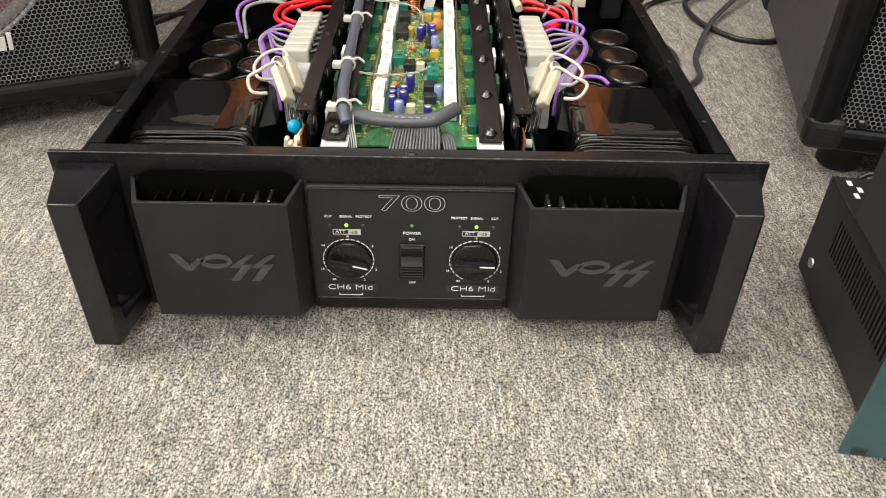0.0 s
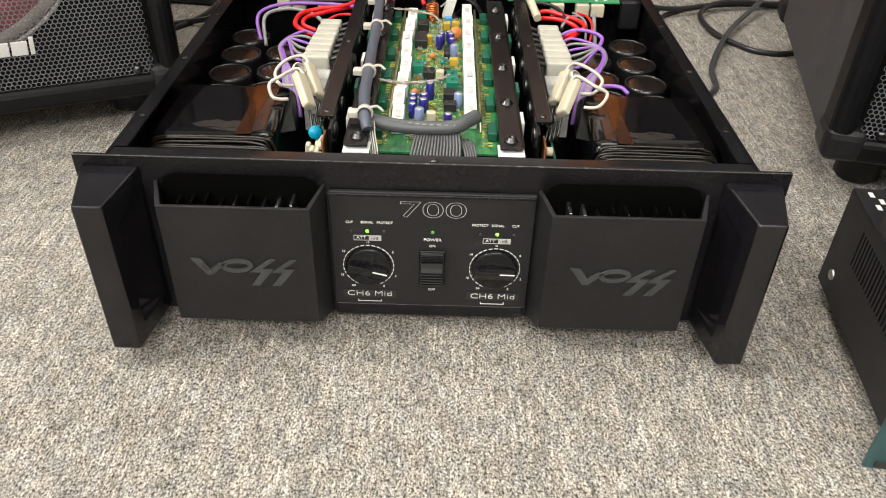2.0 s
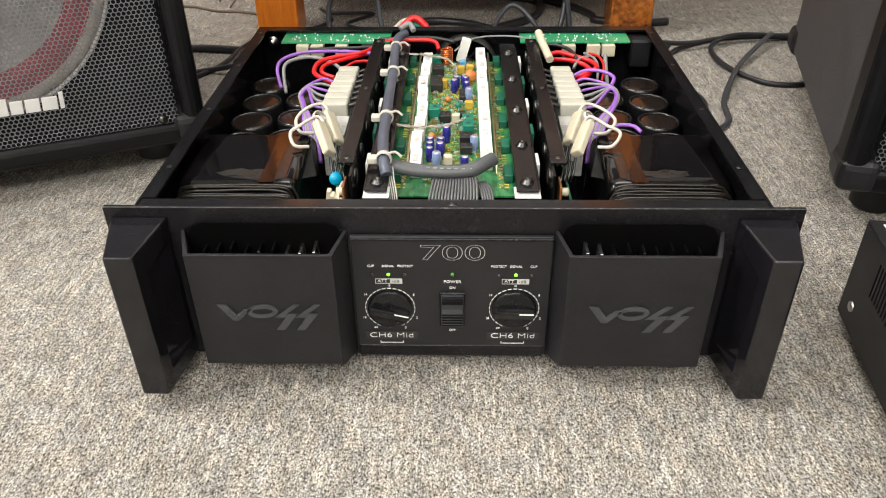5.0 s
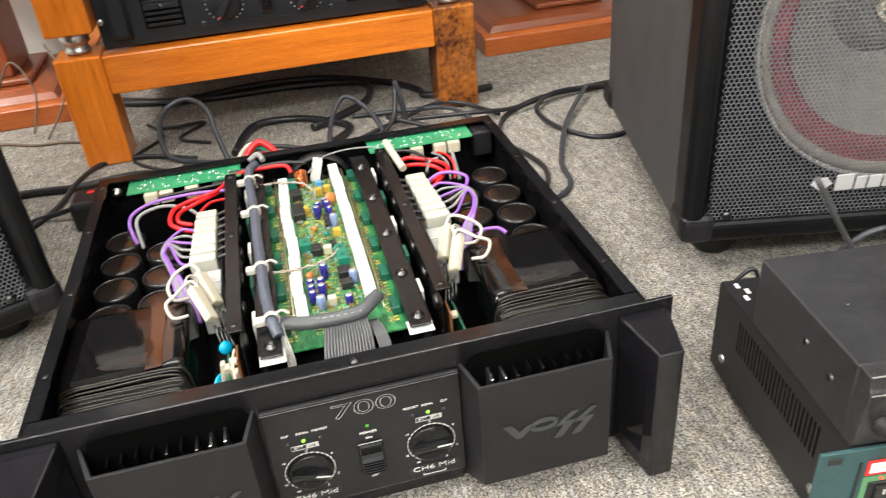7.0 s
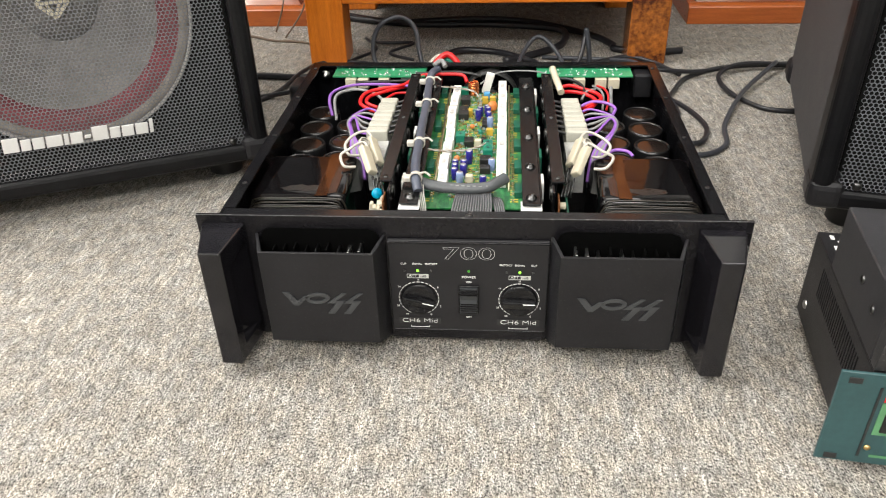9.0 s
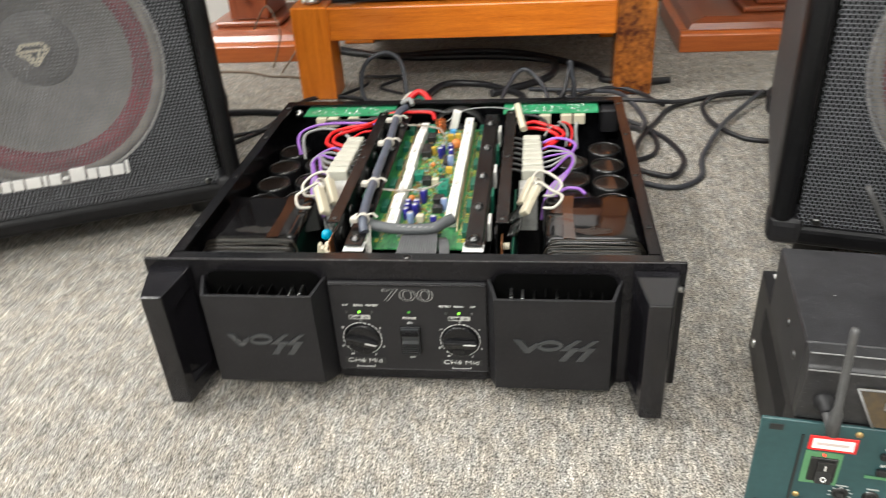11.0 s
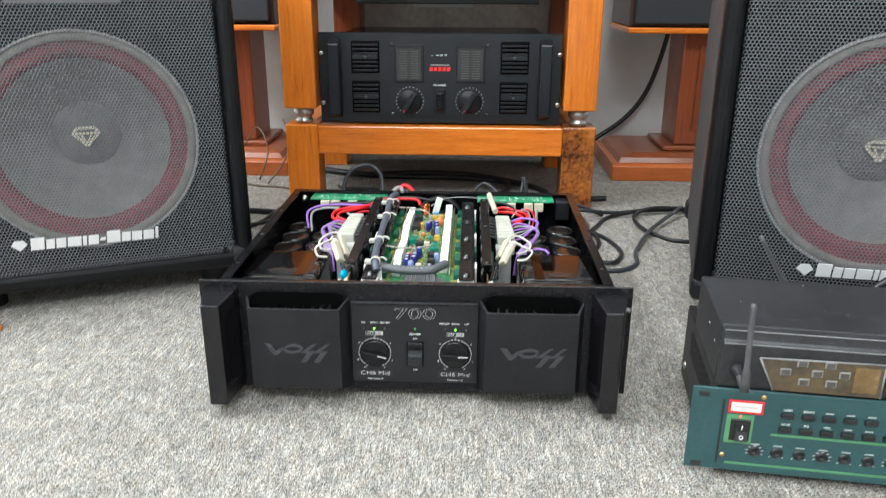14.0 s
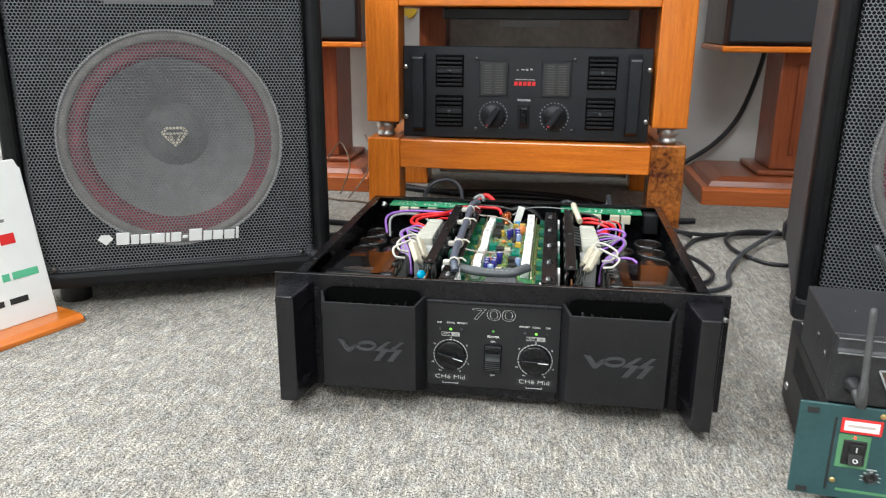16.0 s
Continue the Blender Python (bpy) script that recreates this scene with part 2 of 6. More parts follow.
TO_FRONT = pose(0, 0, 0, 90, 0, 0)  # local z points to -y


def smooth_path(pts, n=8):
    pts = [Vector(p) for p in pts]
    out = []
    for i in range(len(pts) - 1):
        p0, p1, p2, p3 = pts[max(i - 1, 0)], pts[i], pts[i + 1], pts[min(i + 2, len(pts) - 1)]
        for k in range(n):
            t = k / n
            out.append(0.5 * ((2 * p1) + (p2 - p0) * t + (2 * p0 - 5 * p1 + 4 * p2 - p3) * t * t + (3 * p1 - p0 - 3 * p2 + p3) * t ** 3))
    out.append(pts[-1])
    return out


def tube(bm, pts, r, seg=8, n=8, flat=1.0):
    ps = smooth_path(pts, n)
    up, rings = None, []
    for i, p in enumerate(ps):
        d = (ps[min(i + 1, len(ps) - 1)] - ps[max(i - 1, 0)]).normalized()
        if up is None:
            up = d.orthogonal().normalized()
        up = (up - d * up.dot(d)).normalized()
        s = d.cross(up)
        rings.append([bm.verts.new(p + r * (math.cos(a) * up + flat * math.sin(a) * s)) for a in [6.28318530718 * k / seg for k in range(seg)]])
    for a, b in zip(rings, rings[1:]):
        for k in range(seg):
            bm.faces.new((a[k], a[(k + 1) % seg], b[(k + 1) % seg], b[k])).smooth = True
    bm.faces.new(list(reversed(rings[0])))
    bm.faces.new(rings[-1])
    return bm


def part(name, bm, mat, parent=None, label=""):
    """Links a bmesh as one mesh object, under a thing or a part."""
    me = bpy.data.meshes.new(name)
    bm.normal_update()
    bm.to_mesh(me)
    bm.free()
    me.materials.append(mat)
    ob = new(name, me)
    if parent:
        ob.parent = parent
    if label:
        tagged(ob, label)
    return ob


def again(ob, m, parent=None):
    """Another object on the same mesh."""
    o = new(ob.name.split(".")[0], ob.data)
    o.parent = parent or ob.parent
    o.matrix_local = m
    return o


def thing(name, m, label, category, group=""):
    return_ob = new(name)
    return_ob.matrix_world = m
    return tagged(return_ob, label, category, group)


def lettering(name, body, size, mat, parent, m, width=1.0, outline=False, depth=0.0002, align="CENTER", thin=0.0):
    """Words as a mesh, in the plane of m, facing its local z."""
    cu = bpy.data.curves.new("words", "FONT")
    cu.offset = -thin * size
    cu.body, cu.size, cu.align_x, cu.align_y = body, size, align, "CENTER"
    if outline:
        cu.fill_mode, cu.bevel_depth, cu.bevel_resolution = "NONE", outline, 0
    else:
        cu.extrude = depth
    tmp = bpy.data.objects.new("words", cu)
    scene.collection.objects.link(tmp)
    me = bpy.data.meshes.new_from_object(tmp.evaluated_get(bpy.context.evaluated_depsgraph_get()))
    bpy.data.objects.remove(tmp)
    me.materials.clear()
    me.materials.append(mat)
    me.transform(m @ Matrix.Diagonal((width, 1, 1, 1)))
    ob = new(name, me)
    ob.parent = parent
    return ob


# ---- the room ----
def room():
    tagged(part("floor", block(-2.6, 2.6, -3.2, 1.5, -0.1, 0), CARPET), "beige-grey flecked loop carpet", "floor", kind="structure")
    tagged(part("wall_north", block(-2.7, 2.7, 1.4, 1.5, 0.001, 2.8), WALLP), "plain pale grey painted wall", "wall", kind="structure")
    tagged(part("wall_south", block(-2.7, 2.7, -3.3, -3.2, 0, 2.8), WALLP), "plain pale painted wall", "wall", kind="structure")
    tagged(part("wall_west", block(-2.7, -2.6, -3.2, 1.4, 0, 2.8), WALLP), "plain pale painted wall", "wall", kind="structure")
    tagged(part("wall_east", block(2.6, 2.7, -3.2, 1.4, 0, 2.8), WALLP), "plain pale painted wall", "wall", kind="structure")
    tagged(part("ceiling", block(-2.7, 2.7, -3.3, 1.5, 2.8, 2.9), CEILP), "plain white ceiling", "ceiling", kind="structure")


room()


# ---- loudspeakers ----
def perforated(w, z0, z1, pitch=0.00476, hole=0.00217):
    """A sheet with hexagonal holes, centred on x, in the plane y = 0."""
    bm = bmesh.new()
    dz = pitch * 0.8660254
    verts, faces = [], []
    rows, cols = int((z1 - z0) / dz), int(w / pitch)
    ro = pitch / 1.7320508
    for j in range(rows):
        for i in range(cols):
            cx = -w / 2 + (i + 0.5 + 0.5 * (j % 2)) * pitch - pitch * 0.25
            cz = z0 + (j + 0.5) * dz
            k = len(verts)
            for r in (ro, hole):
                for a in range(6):
                    t = math.radians(60 * a + 30)
                    verts.append((cx + r * math.cos(t), 0.0, cz + r * math.sin(t)))
            faces += [(k + a, k + (a + 1) % 6, k + 6 + (a + 1) % 6, k + 6 + a) for a in range(6)]
    bm.free()
    me = bpy.data.meshes.new("grille")
    me.from_pydata(verts, [], faces)
    me.materials.append(GRILLE)
    return me


SPK_W, SPK_D, SPK_Z0, SPK_Z1 = 0.433, 0.4, 0.05, 0.65


def loudspeaker(m, sheet, logo_x, logo_z, logo_turn, floor=0.0):
    """Front face in the local plane y = 0, centred on x, facing -y; floor is the carpet's height under its feet."""
    sp = thing("loudspeaker", m, "large black textured loudspeaker with perforated grille standing on carpet", "loudspeaker", "pair of loudspeakers")
    hw = SPK_W / 2
    t = 0.018
    for s in (-1, 1):
        part("side_panel", block(*sorted((s * hw, s * (hw - t))), 0, SPK_D, SPK_Z0, SPK_Z1, 0.004, 2), TUFF, sp)
    part("bottom_panel", block(-hw + t, hw - t, 0, SPK_D, SPK_Z0, SPK_Z0 + t), TUFF, sp)
    part("top_panel", block(-hw + t, hw - t, 0, SPK_D, SPK_Z1 - t, SPK_Z1), TUFF, sp)
    part("back_panel", block(-hw + t, hw - t, SPK_D - t, SPK_D, SPK_Z0 + t, SPK_Z1 - t), TUFF, sp)
    fr = bmesh.new()
    for s in (-1, 1):
        x0, x1 = sorted((s * (hw - 0.021), s * (hw + 0.0025)))
        box(fr, x0, x1, -0.016, 0.03, SPK_Z0 - 0.003, SPK_Z1 + 0.003, 0.009, 3)
    box(fr, -hw + 0.023, hw - 0.023, -0.016, 0.03, SPK_Z0 - 0.003, SPK_Z0 + 0.021, 0.007, 3)
    box(fr, -hw + 0.023, hw - 0.023, -0.016, 0.03, SPK_Z1 - 0.021, SPK_Z1 + 0.003, 0.007, 3)
    part("front_frame", fr, FRAMEB, sp)
    # baffle with a round opening
    bf = bmesh.new()
    cz, rr = 0.251, 0.1455
    x1, z0, z1 = hw - t, SPK_Z0 + t, SPK_Z1 - t
    turns = sorted([6.28318530718 * i / 48 for i in range(48)] + [math.atan2(z - cz, x) % 6.28318530718 for x in (-x1, x1) for z in (z0, z1)])
    inner, outer = [], []
    for a in turns:
        c, s = math.cos(a), math.sin(a)
        k = min(x1 / abs(c) if abs(c) > 1e-6 else 9, ((z1 - cz) if s > 0 else (cz - z0)) / abs(s) if abs(s) > 1e-6 else 9)
        inner.append(bf.verts.new((rr * c, 0.0215, cz + rr * s)))
        outer.append(bf.verts.new((c * k, 0.0215, cz + s * k)))
    for i in range(len(turns)):
        j = (i + 1) % len(turns)
        bf.faces.new((inner[i], inner[j], outer[j], outer[i]))
    part("baffle", bf, BAFFLE, sp)
    back = Matrix.Translation((0, 0, cz)) @ pose(0, 0, 0, 90, 0, 0) @ Matrix.Diagonal((1.022, 1.022, 1, 1))  # local z to -y
    wf = part("woofer_rim", lathe(bmesh.new(), [(0.1493, -0.02), (0.1498, -0.0135), (0.1521, -0.0135), (0.1528, -0.0155), (0.1528, -0.02)], 64, back), RIMG, sp, "pale ring of the woofer behind the grille")
    part("gasket", lathe(bmesh.new(), [(0.1375, -0.021), (0.1388, -0.0165), (0.1478, -0.0165), (0.1493, -0.0195)], 64, back), material("beige_gasket", (0.2, 0.18, 0.155), 0.7, vary=0.25), wf, "beige gasket ring")
    part("surround", lathe(bmesh.new(), [(0.114, -0.033), (0.118, -0.026), (0.126, -0.02), (0.134, -0.025), (0.1388, -0.02)], 64, back), SURROUND, wf, "dark red foam surround")
    part("cone", lathe(bmesh.new(), [(0.0475, -0.098), (0.0665, -0.082), (0.095, -0.056), (0.114, -0.033)], 48, back), CONE, wf, "grey paper cone")
    part("dust_cap", lathe(bmesh.new(), [(0.0, -0.076), (0.019, -0.079), (0.036, -0.088), (0.0475, -0.098)], 32, back), DUSTCAP, wf)
    # emblem: an outlined gem with facets
    em = bmesh.new()
    gem = [(-0.018, 0.0048), (-0.012, 0.012), (0.012, 0.012), (0.018, 0.0048), (0, -0.0138)]
    for p, q, w in [(gem[i], gem[(i + 1) % 5], 0.0042) for i in range(5)] + [((-0.017, 0.0045), (0.017, 0.0045), 0.003), ((-0.008, 0.0045), (0, -0.012), 0.0028), ((0.008, 0.0045), (0, -0.012), 0.0028)]:
        d = Vector((q[0] - p[0], q[1] - p[1])).normalized() * w / 2
        prism(em, [(p[0] - d.y, cz + p[1] + d.x), (q[0] - d.y, cz + q[1] + d.x), (q[0] + d.y, cz + q[1] - d.x), (p[0] + d.y, cz + p[1] - d.x)], 0.07, 0.074, "y")
    part("emblem", em, CREAMMETAL, wf, "cream outlined gem-shaped emblem")
    # horn behind the grille
    hn = bmesh.new()
    for x0, x1, za, zb in ((-0.071, -0.052, 0.4405, 0.5925), (0.052, 0.071, 0.4405, 0.5925), (-0.052, 0.052, 0.4405, 0.456), (-0.052, 0.052, 0.577, 0.5925)):
        box(hn, x0, x1, 0.004, 0.021, za, zb)
    part("horn_flange", hn, HORN, sp, "grey horn flange behind the grille")
    g = new("grille", sheet)
    g.parent = sp
    g.matrix_local = pose(0, -0.011, 0)
    tagged(g, "black perforated steel grille", kind="stuff")
    # maker's mark: a gem and a row of plain slanted blocks
    turn = Matrix.Translation((logo_x, 0, logo_z)) @ pose(0, 0, 0, 0, -logo_turn, 0) @ Matrix.Diagonal((0.95, 1, 0.95, 1))
    lg = bmesh.new()
    prism(lg, [(-0.107, 0.002), (-0.102, 0.0085), (-0.0905, 0.0085), (-0.0855, 0.002), (-0.096, -0.0075)], -0.0135, -0.0115, "y")
    lg.transform(turn)
    part("logo_plate", lg, SILVERL, sp)
    x = -0.082
    for w, hgt in ((0.0185, 0.0185), (0.0115, 0.0145), (0.0135, 0.0145), (0.019, 0.0145), (0.0055, 0.0145), (0.0145, 0.0145), (0.0075, 0.0045), (0.019, 0.0185), (0.0125, 0.0145), (0.0145, 0.0145), (0.0155, 0.0145), (0.0045, 0.0185)):
        z = -0.0078 if hgt > 0.01 else -0.003
        lb = prism(bmesh.new(), [(x, z), (x + w, z), (x + w + 0.0015, z + hgt), (x + 0.0015, z + hgt)], -0.0135, -0.0115, "y", 0.0005)
        lb.transform(turn)
        part("logo_block", lb, SILVERL, sp)
        x += w + 0.0021
    for sx in (-1, 1):
        part("grille_screw", lathe(bmesh.new(), [(0.005, 0), (0.005, 0.001), (0.003, 0.003), (0, 0.0032)], 12, pose(sx * (hw - 0.043), -0.0115, SPK_Z0 + 0.027, 90)), DARKSTEEL, sp)
        for y in (0.03, SPK_D - 0.05):
            part("foot", cylinder(bmesh.new(), sx * (hw - 0.055), y + 0.025, floor, 0.022, SPK_Z0 + 0.002 - floor, 20, edge=0.003), RUBBER, sp)
        for y, zz in ((0.012, SPK_Z0 + 0.014), (SPK_D - 0.002, SPK_Z0 + 0.014)):
            part("corner_protector", block(sx * (hw - 0.014) - 0.019, sx * (hw - 0.014) + 0.019, y - 0.03, y + 0.02, zz - 0.018, zz + 0.016, 0.01, 3), MATT, sp)
    return sp


GRILLE_SHEET = perforated(SPK_W - 0.05, SPK_Z0 + 0.022, SPK_Z1 - 0.022)
loudspeaker(Matrix.Translation((-0.483, 0.2585, -0.0115)) @ pose(0, 0, 0, 0, 0, 23.8) @ pose(0, 0, 0, -1.5), GRILLE_SHEET, -0.01, 0.1145, -0.3, 0.0095)
loudspeaker(Matrix.Translation((0.582, 0.161, 0)) @ pose(0, 0, 0, 0, 0, -13.7), GRILLE_SHEET, 0.0095, 0.108, 1.8)


# ---- wooden rack ----
def rack():
    rk = thing("equipment_rack", pose(0, 0, 0), "orange varnished wooden rack of stacked open frames on metal pins", "rack")
    for x, mat in ((-0.296, ORANGE), (0.285, BURL)):
        part("leg", block(x - 0.034, x + 0.034, 0.80, 0.868, 0, 0.173, 0.003, 2), mat, rk, "burl wood leg" if mat is BURL else "")
        part("leg", block(x - 0.034, x + 0.034, 1.17, 1.238, 0, 0.173, 0.003, 2), ORANGE, rk)
    part("rail", block(-0.262, 0.251, 0.802, 0.84, 0.111, 0.171, 0.003, 2), ORANGE_X, rk)
    part("rail", block(-0.262, 0.251, 1.19, 1.228, 0.111, 0.171, 0.003, 2), ORANGE_X, rk)
    for x in (-0.296, 0.285):
        part("side_rail", block(x - 0.018, x + 0.018, 0.868, 1.17, 0.111, 0.171, 0.003, 2), ORANGE, rk)
    part("shelf", block(-0.278, 0.267, 0.84, 1.19, 0.151, 0.169, 0.001), REDWOOD_X, rk)
    for x in (-0.296, 0.285):
        for y in (0.834, 1.204):
            part("pin", lathe(bmesh.new(), [(0, 0), (0.014, 0), (0.0185, 0.002), (0.0185, 0.007), (0.0165, 0.0085), (0.0165, 0.0155), (0.021, 0.017), (0.0215, 0.0265), (0.0205, 0.028), (0.0205, 0.033), (0, 0.033)], 28, pose(x, y, 0.1735)), SATIN, rk, "turned steel pin")
    for x in (-0.296, 0.283):
        part("post", block(x - 0.034, x + 0.034, 0.80, 0.868, 0.2065, 0.500, 0.003, 2), ORANGE, rk)
        xr = -0.25 if x < 0 else x
        part("post", block(xr - 0.034, xr + 0.034, 1.17, 1.238, 0.2065, 0.500, 0.003, 2), REDWOOD, rk)
        part("post", block(x - 0.034, x + 0.034, 0.80, 0.868, 0.502, 0.98, 0.003, 2), ORANGE, rk)
        part("post", block(xr - 0.034, xr + 0.034, 1.17, 1.238, 0.502, 0.98, 0.003, 2), REDWOOD, rk)
        part("side_rail", block(x - 0.018, x + 0.018, 0.868, 1.169, 0.436, 0.496, 0.003, 2), ORANGE, rk)
    part("rail", block(-0.262, 0.249, 0.802, 0.84, 0.436, 0.497, 0.003, 2), ORANGE_X, rk)
    part("rail", block(-0.262, 0.249, 1.19, 1.228, 0.436, 0.497, 0.003, 2), ORANGE_X, rk)
    part("shelf", block(-0.278, 0.265, 0.84, 1.19, 0.476, 0.494, 0.001), REDWOOD_X, rk)
    # Added board: its brown colour stands in for the wall in shade.
    part("back_board", block(-0.24, 0.249, 1.24, 1.25, 0.02, 0.5), material("dull_brown_board", (0.66, 0.58, 0.51), 0.6, vary=0.2, scale=8), rk, "brown board standing in for the shaded wall")
    part("under_panel", block(-0.19, 0.2, 0.93, 1.16, 0.412, 0.434, 0.002), AMPBLK, rk, "black panel under the shelf")
    # Narrow pale strip high in front of the board.
    part("paper_strip", block(-0.09, 0.06, 1.2385, 1.2395, 0.395, 0.41), WHITEP, rk)
    return rk


rack()


VENEER = material("dark_brown_veneer", (0.045, 0.02, 0.014), 0.35, vary=0.3, scale=9, stretch=(14, 14, 1.5), coat=0.2)
CLOTH = material("speaker_cloth", (0.03, 0.032, 0.036), 0.85, vary=0.2, scale=80, bump=0.4, bump_scale=1500)


def stand(x, foot, top):
    """foot and top are half the widths of the plinth and of the plate with its speaker."""
    st = thing("speaker_stand", pose(x, 1.045, 0), "red-brown wooden speaker stand with stepped plinth", "speaker stand", "speaker stands")
    part("plinth", prism(bmesh.new(), [(0, 0), (0.30, 0), (0.30, 0.034), (0.295, 0.038), (0.288, 0.041), (0.012, 0.041), (0.005, 0.038), (0, 0.034)], -foot, foot, "x", 0.002), PLINTH, st)
    step = bmesh.new()
    low = [step.verts.new((sx * (foot - 0.016), y, 0.0415)) for sx, y in ((-1, 0.016), (1, 0.016), (1, 0.284), (-1, 0.284))]
    mid = [step.verts.new((sx * (foot - 0.024), y, 0.053)) for sx, y in ((-1, 0.024), (1, 0.024), (1, 0.276), (-1, 0.276))]
    hi = [step.verts.new((sx * (foot - 0.052), y, 0.062)) for sx, y in ((-1, 0.042), (1, 0.042), (1, 0.258), (-1, 0.258))]
    for p, q in ((low, mid), (mid, hi)):
        for i in range(4):
            step.faces.new((p[i], p[(i + 1) % 4], q[(i + 1) % 4], q[i]))
    step.faces.new(hi)
    step.faces.new(list(reversed(low)))
    part("plinth_step", step, REDWOOD_X, st)
    part("column_foot", block(-0.075, 0.075, 0.06, 0.24, 0.0625, 0.074, 0.003), REDWOOD_X, st)
    part("column", block(-0.045, 0.045, 0.08, 0.22, 0.0745, 0.345, 0.004, 2), REDWOOD, st)
    part("inlay_strip", block(-0.006, 0.006, 0.074, 0.0795, 0.11, 0.32, 0.001), REDWOOD, st)
    part("top_plate", block(-top - 0.006, top + 0.006, 0.02, 0.28, 0.3455, 0.3585, 0.003), ORANGE_X, st)
    sp = thing("bookshelf_speaker", pose(x, 1.045, 0.359), "tall dark brown speaker box with black cloth front on wooden stand", "loudspeaker", "speakers on stands")
    part("box", block(-top, top, 0.04, 0.28, 0, 0.5, 0.003), VENEER, sp)
    part("cloth_front", block(-top + 0.008, top - 0.008, 0.022, 0.0395, 0.008, 0.49, 0.004, 2), CLOTH, sp)


stand(0.612, 0.207, 0.187)
stand(-0.53, 0.14, 0.12)


# ---- large second amplifier on the rack ----
VENTB = material("vent_black", (0.0025, 0.0025, 0.003), 0.7, spec=0.1)


def rack_amplifier():
    am = thing("rack_amplifier", pose(-0.0065, 0.825, 0.1745) @ Matrix.Scale(1.038, 4), "black rack power amplifier with two meters and knobs on wooden rack", "amplifier")
    part("body", block(-0.215, 0.215, 0.006, 0.36, 0.006, 0.168, 0.002), INNER, am)
    part("front_panel", block(-0.2413, 0.2413, 0, 0.0055, 0, 0.1778, 0.0015), AMPBLK, am)
    for s in (-1, 1):
        hb = bmesh.new()
        prism(hb, [(0, 0.168), (-0.03, 0.158), (-0.03, 0.02), (0, 0.01)], s * 0.208 - 0.012, s * 0.208 + 0.012, "x", 0.003)
        part("handle", hb, AMPBLK, am)
        for zz in (0.04, 0.138):
            part("rack_screw", cylinder(bmesh.new(), s * 0.236, -0.0005, zz, 0.0045, 0.005, 12, TO_FRONT), STEEL, am)
        for z0 in (0.022, 0.1):
            v = part("vent", block(s * 0.148 - 0.028, s * 0.148 + 0.028, -0.004, -0.0005, z0, z0 + 0.062, 0.001), VENTB, am)
            part("vent_screw", cylinder(bmesh.new(), s * 0.148, -0.0115, z0 + 0.031, 0.0035, 0.002, 12, TO_FRONT), DARKSTEEL, v)
            part("vent_bar", block(s * 0.148 - 0.025, s * 0.148 + 0.025, -0.0093, -0.0045, z0 + 0.0265, z0 + 0.0355, 0.001), AMPBLK, v)
            for k in (0, 1, 2, 4, 5, 6):
                part("slat", block(s * 0.148 - 0.025, s * 0.148 + 0.025, -0.009, -0.0045, z0 + 0.003 + k * 0.0082, z0 + 0.0072 + k * 0.0082, 0.0008), MATT, v)
        part("meter", block(s * 0.061 - 0.029, s * 0.061 + 0.029, -0.0025, -0.0005, 0.082, 0.152, 0.001), AMPBLK, am)
        mt = part("meter_glass", block(s * 0.061 - 0.025, s * 0.061 + 0.025, -0.004, -0.0026, 0.086, 0.148, 0.0005), SMOKE, am, "grey smoked glass meter")
        for k in range(12):
            for dx in (-0.011, 0.011):   # two columns of scale marks
                part("scale_line", block(s * 0.061 + dx - 0.0075, s * 0.061 + dx + 0.0075, -0.0046, -0.0041, 0.0905 + k * 0.0047, 0.0914 + k * 0.0047), SCALEP, mt)
        kb = part("knob", lathe(bmesh.new(), [(0.0235, 0), (0.0235, 0.008), (0.022, 0.01), (0, 0.01)], 28, pose(s * 0.06, -0.0006, 0.045, 90)), MATT, am)
        grip = block(-0.0055, 0.0055, -0.0235, -0.0107, -0.0215, 0.0215, 0.002, 2)
        grip.transform(Matrix.Translation((s * 0.06, 0, 0.045)) @ pose(0, 0, 0, 0, 32, 0))
        part("grip_bar", grip, AMPBLK, kb)
        part("red_dot", cylinder(bmesh.new(), s * 0.06 - 0.0102, -0.0238, 0.0284, 0.0016, 0.0008, 10, TO_FRONT), REDLBL, kb)
        for k in range(21):
            a = math.radians(-60 + k * 15)
            part("scale_dot", cylinder(bmesh.new(), s * 0.06 + 0.0275 * math.cos(a), -0.0006, 0.045 + 0.0275 * math.sin(a), 0.0012, 0.0008, 8, TO_FRONT), DIMPRINT, am)
    part("power_switch", block(-0.011, 0.011, -0.006, -0.0005, 0.022, 0.07, 0.002), MATT, am)
    part("rocker", block(-0.007, 0.007, -0.011, -0.0062, 0.028, 0.062, 0.002), GLOSSB, am)
    for k in range(5):   # the red model mark, as plain blocks
        part("red_mark", prism(bmesh.new(), [(-0.021 + 0.0087 * k, 0.1045), (-0.0145 + 0.0087 * k, 0.1045), (-0.0135 + 0.0087 * k, 0.1125), (-0.02 + 0.0087 * k, 0.1125)], -0.0012, -0.0005, "y"), REDLBL, am, "red printed mark")
    part("mark_caption", block(-0.019, 0.019, -0.0011, -0.0005, 0.1155, 0.117), DIMPRINT, am)
    lettering("power_caption", "POWER", 0.0062, WHITEP, am, pose(0, -0.0007, 0.0765, 90), 1.2)
    for k, w in enumerate((0.006, 0.012, 0.009, 0.008)):
        part("maker_mark", block(-0.0165 + 0.0088 * k, -0.0165 + 0.0088 * k + w * 0.55, -0.0012, -0.0005, 0.1335 + 0.0006 * (k % 2), 0.1355 + 0.0007 * k, 0.0002), DIMPRINT, am)
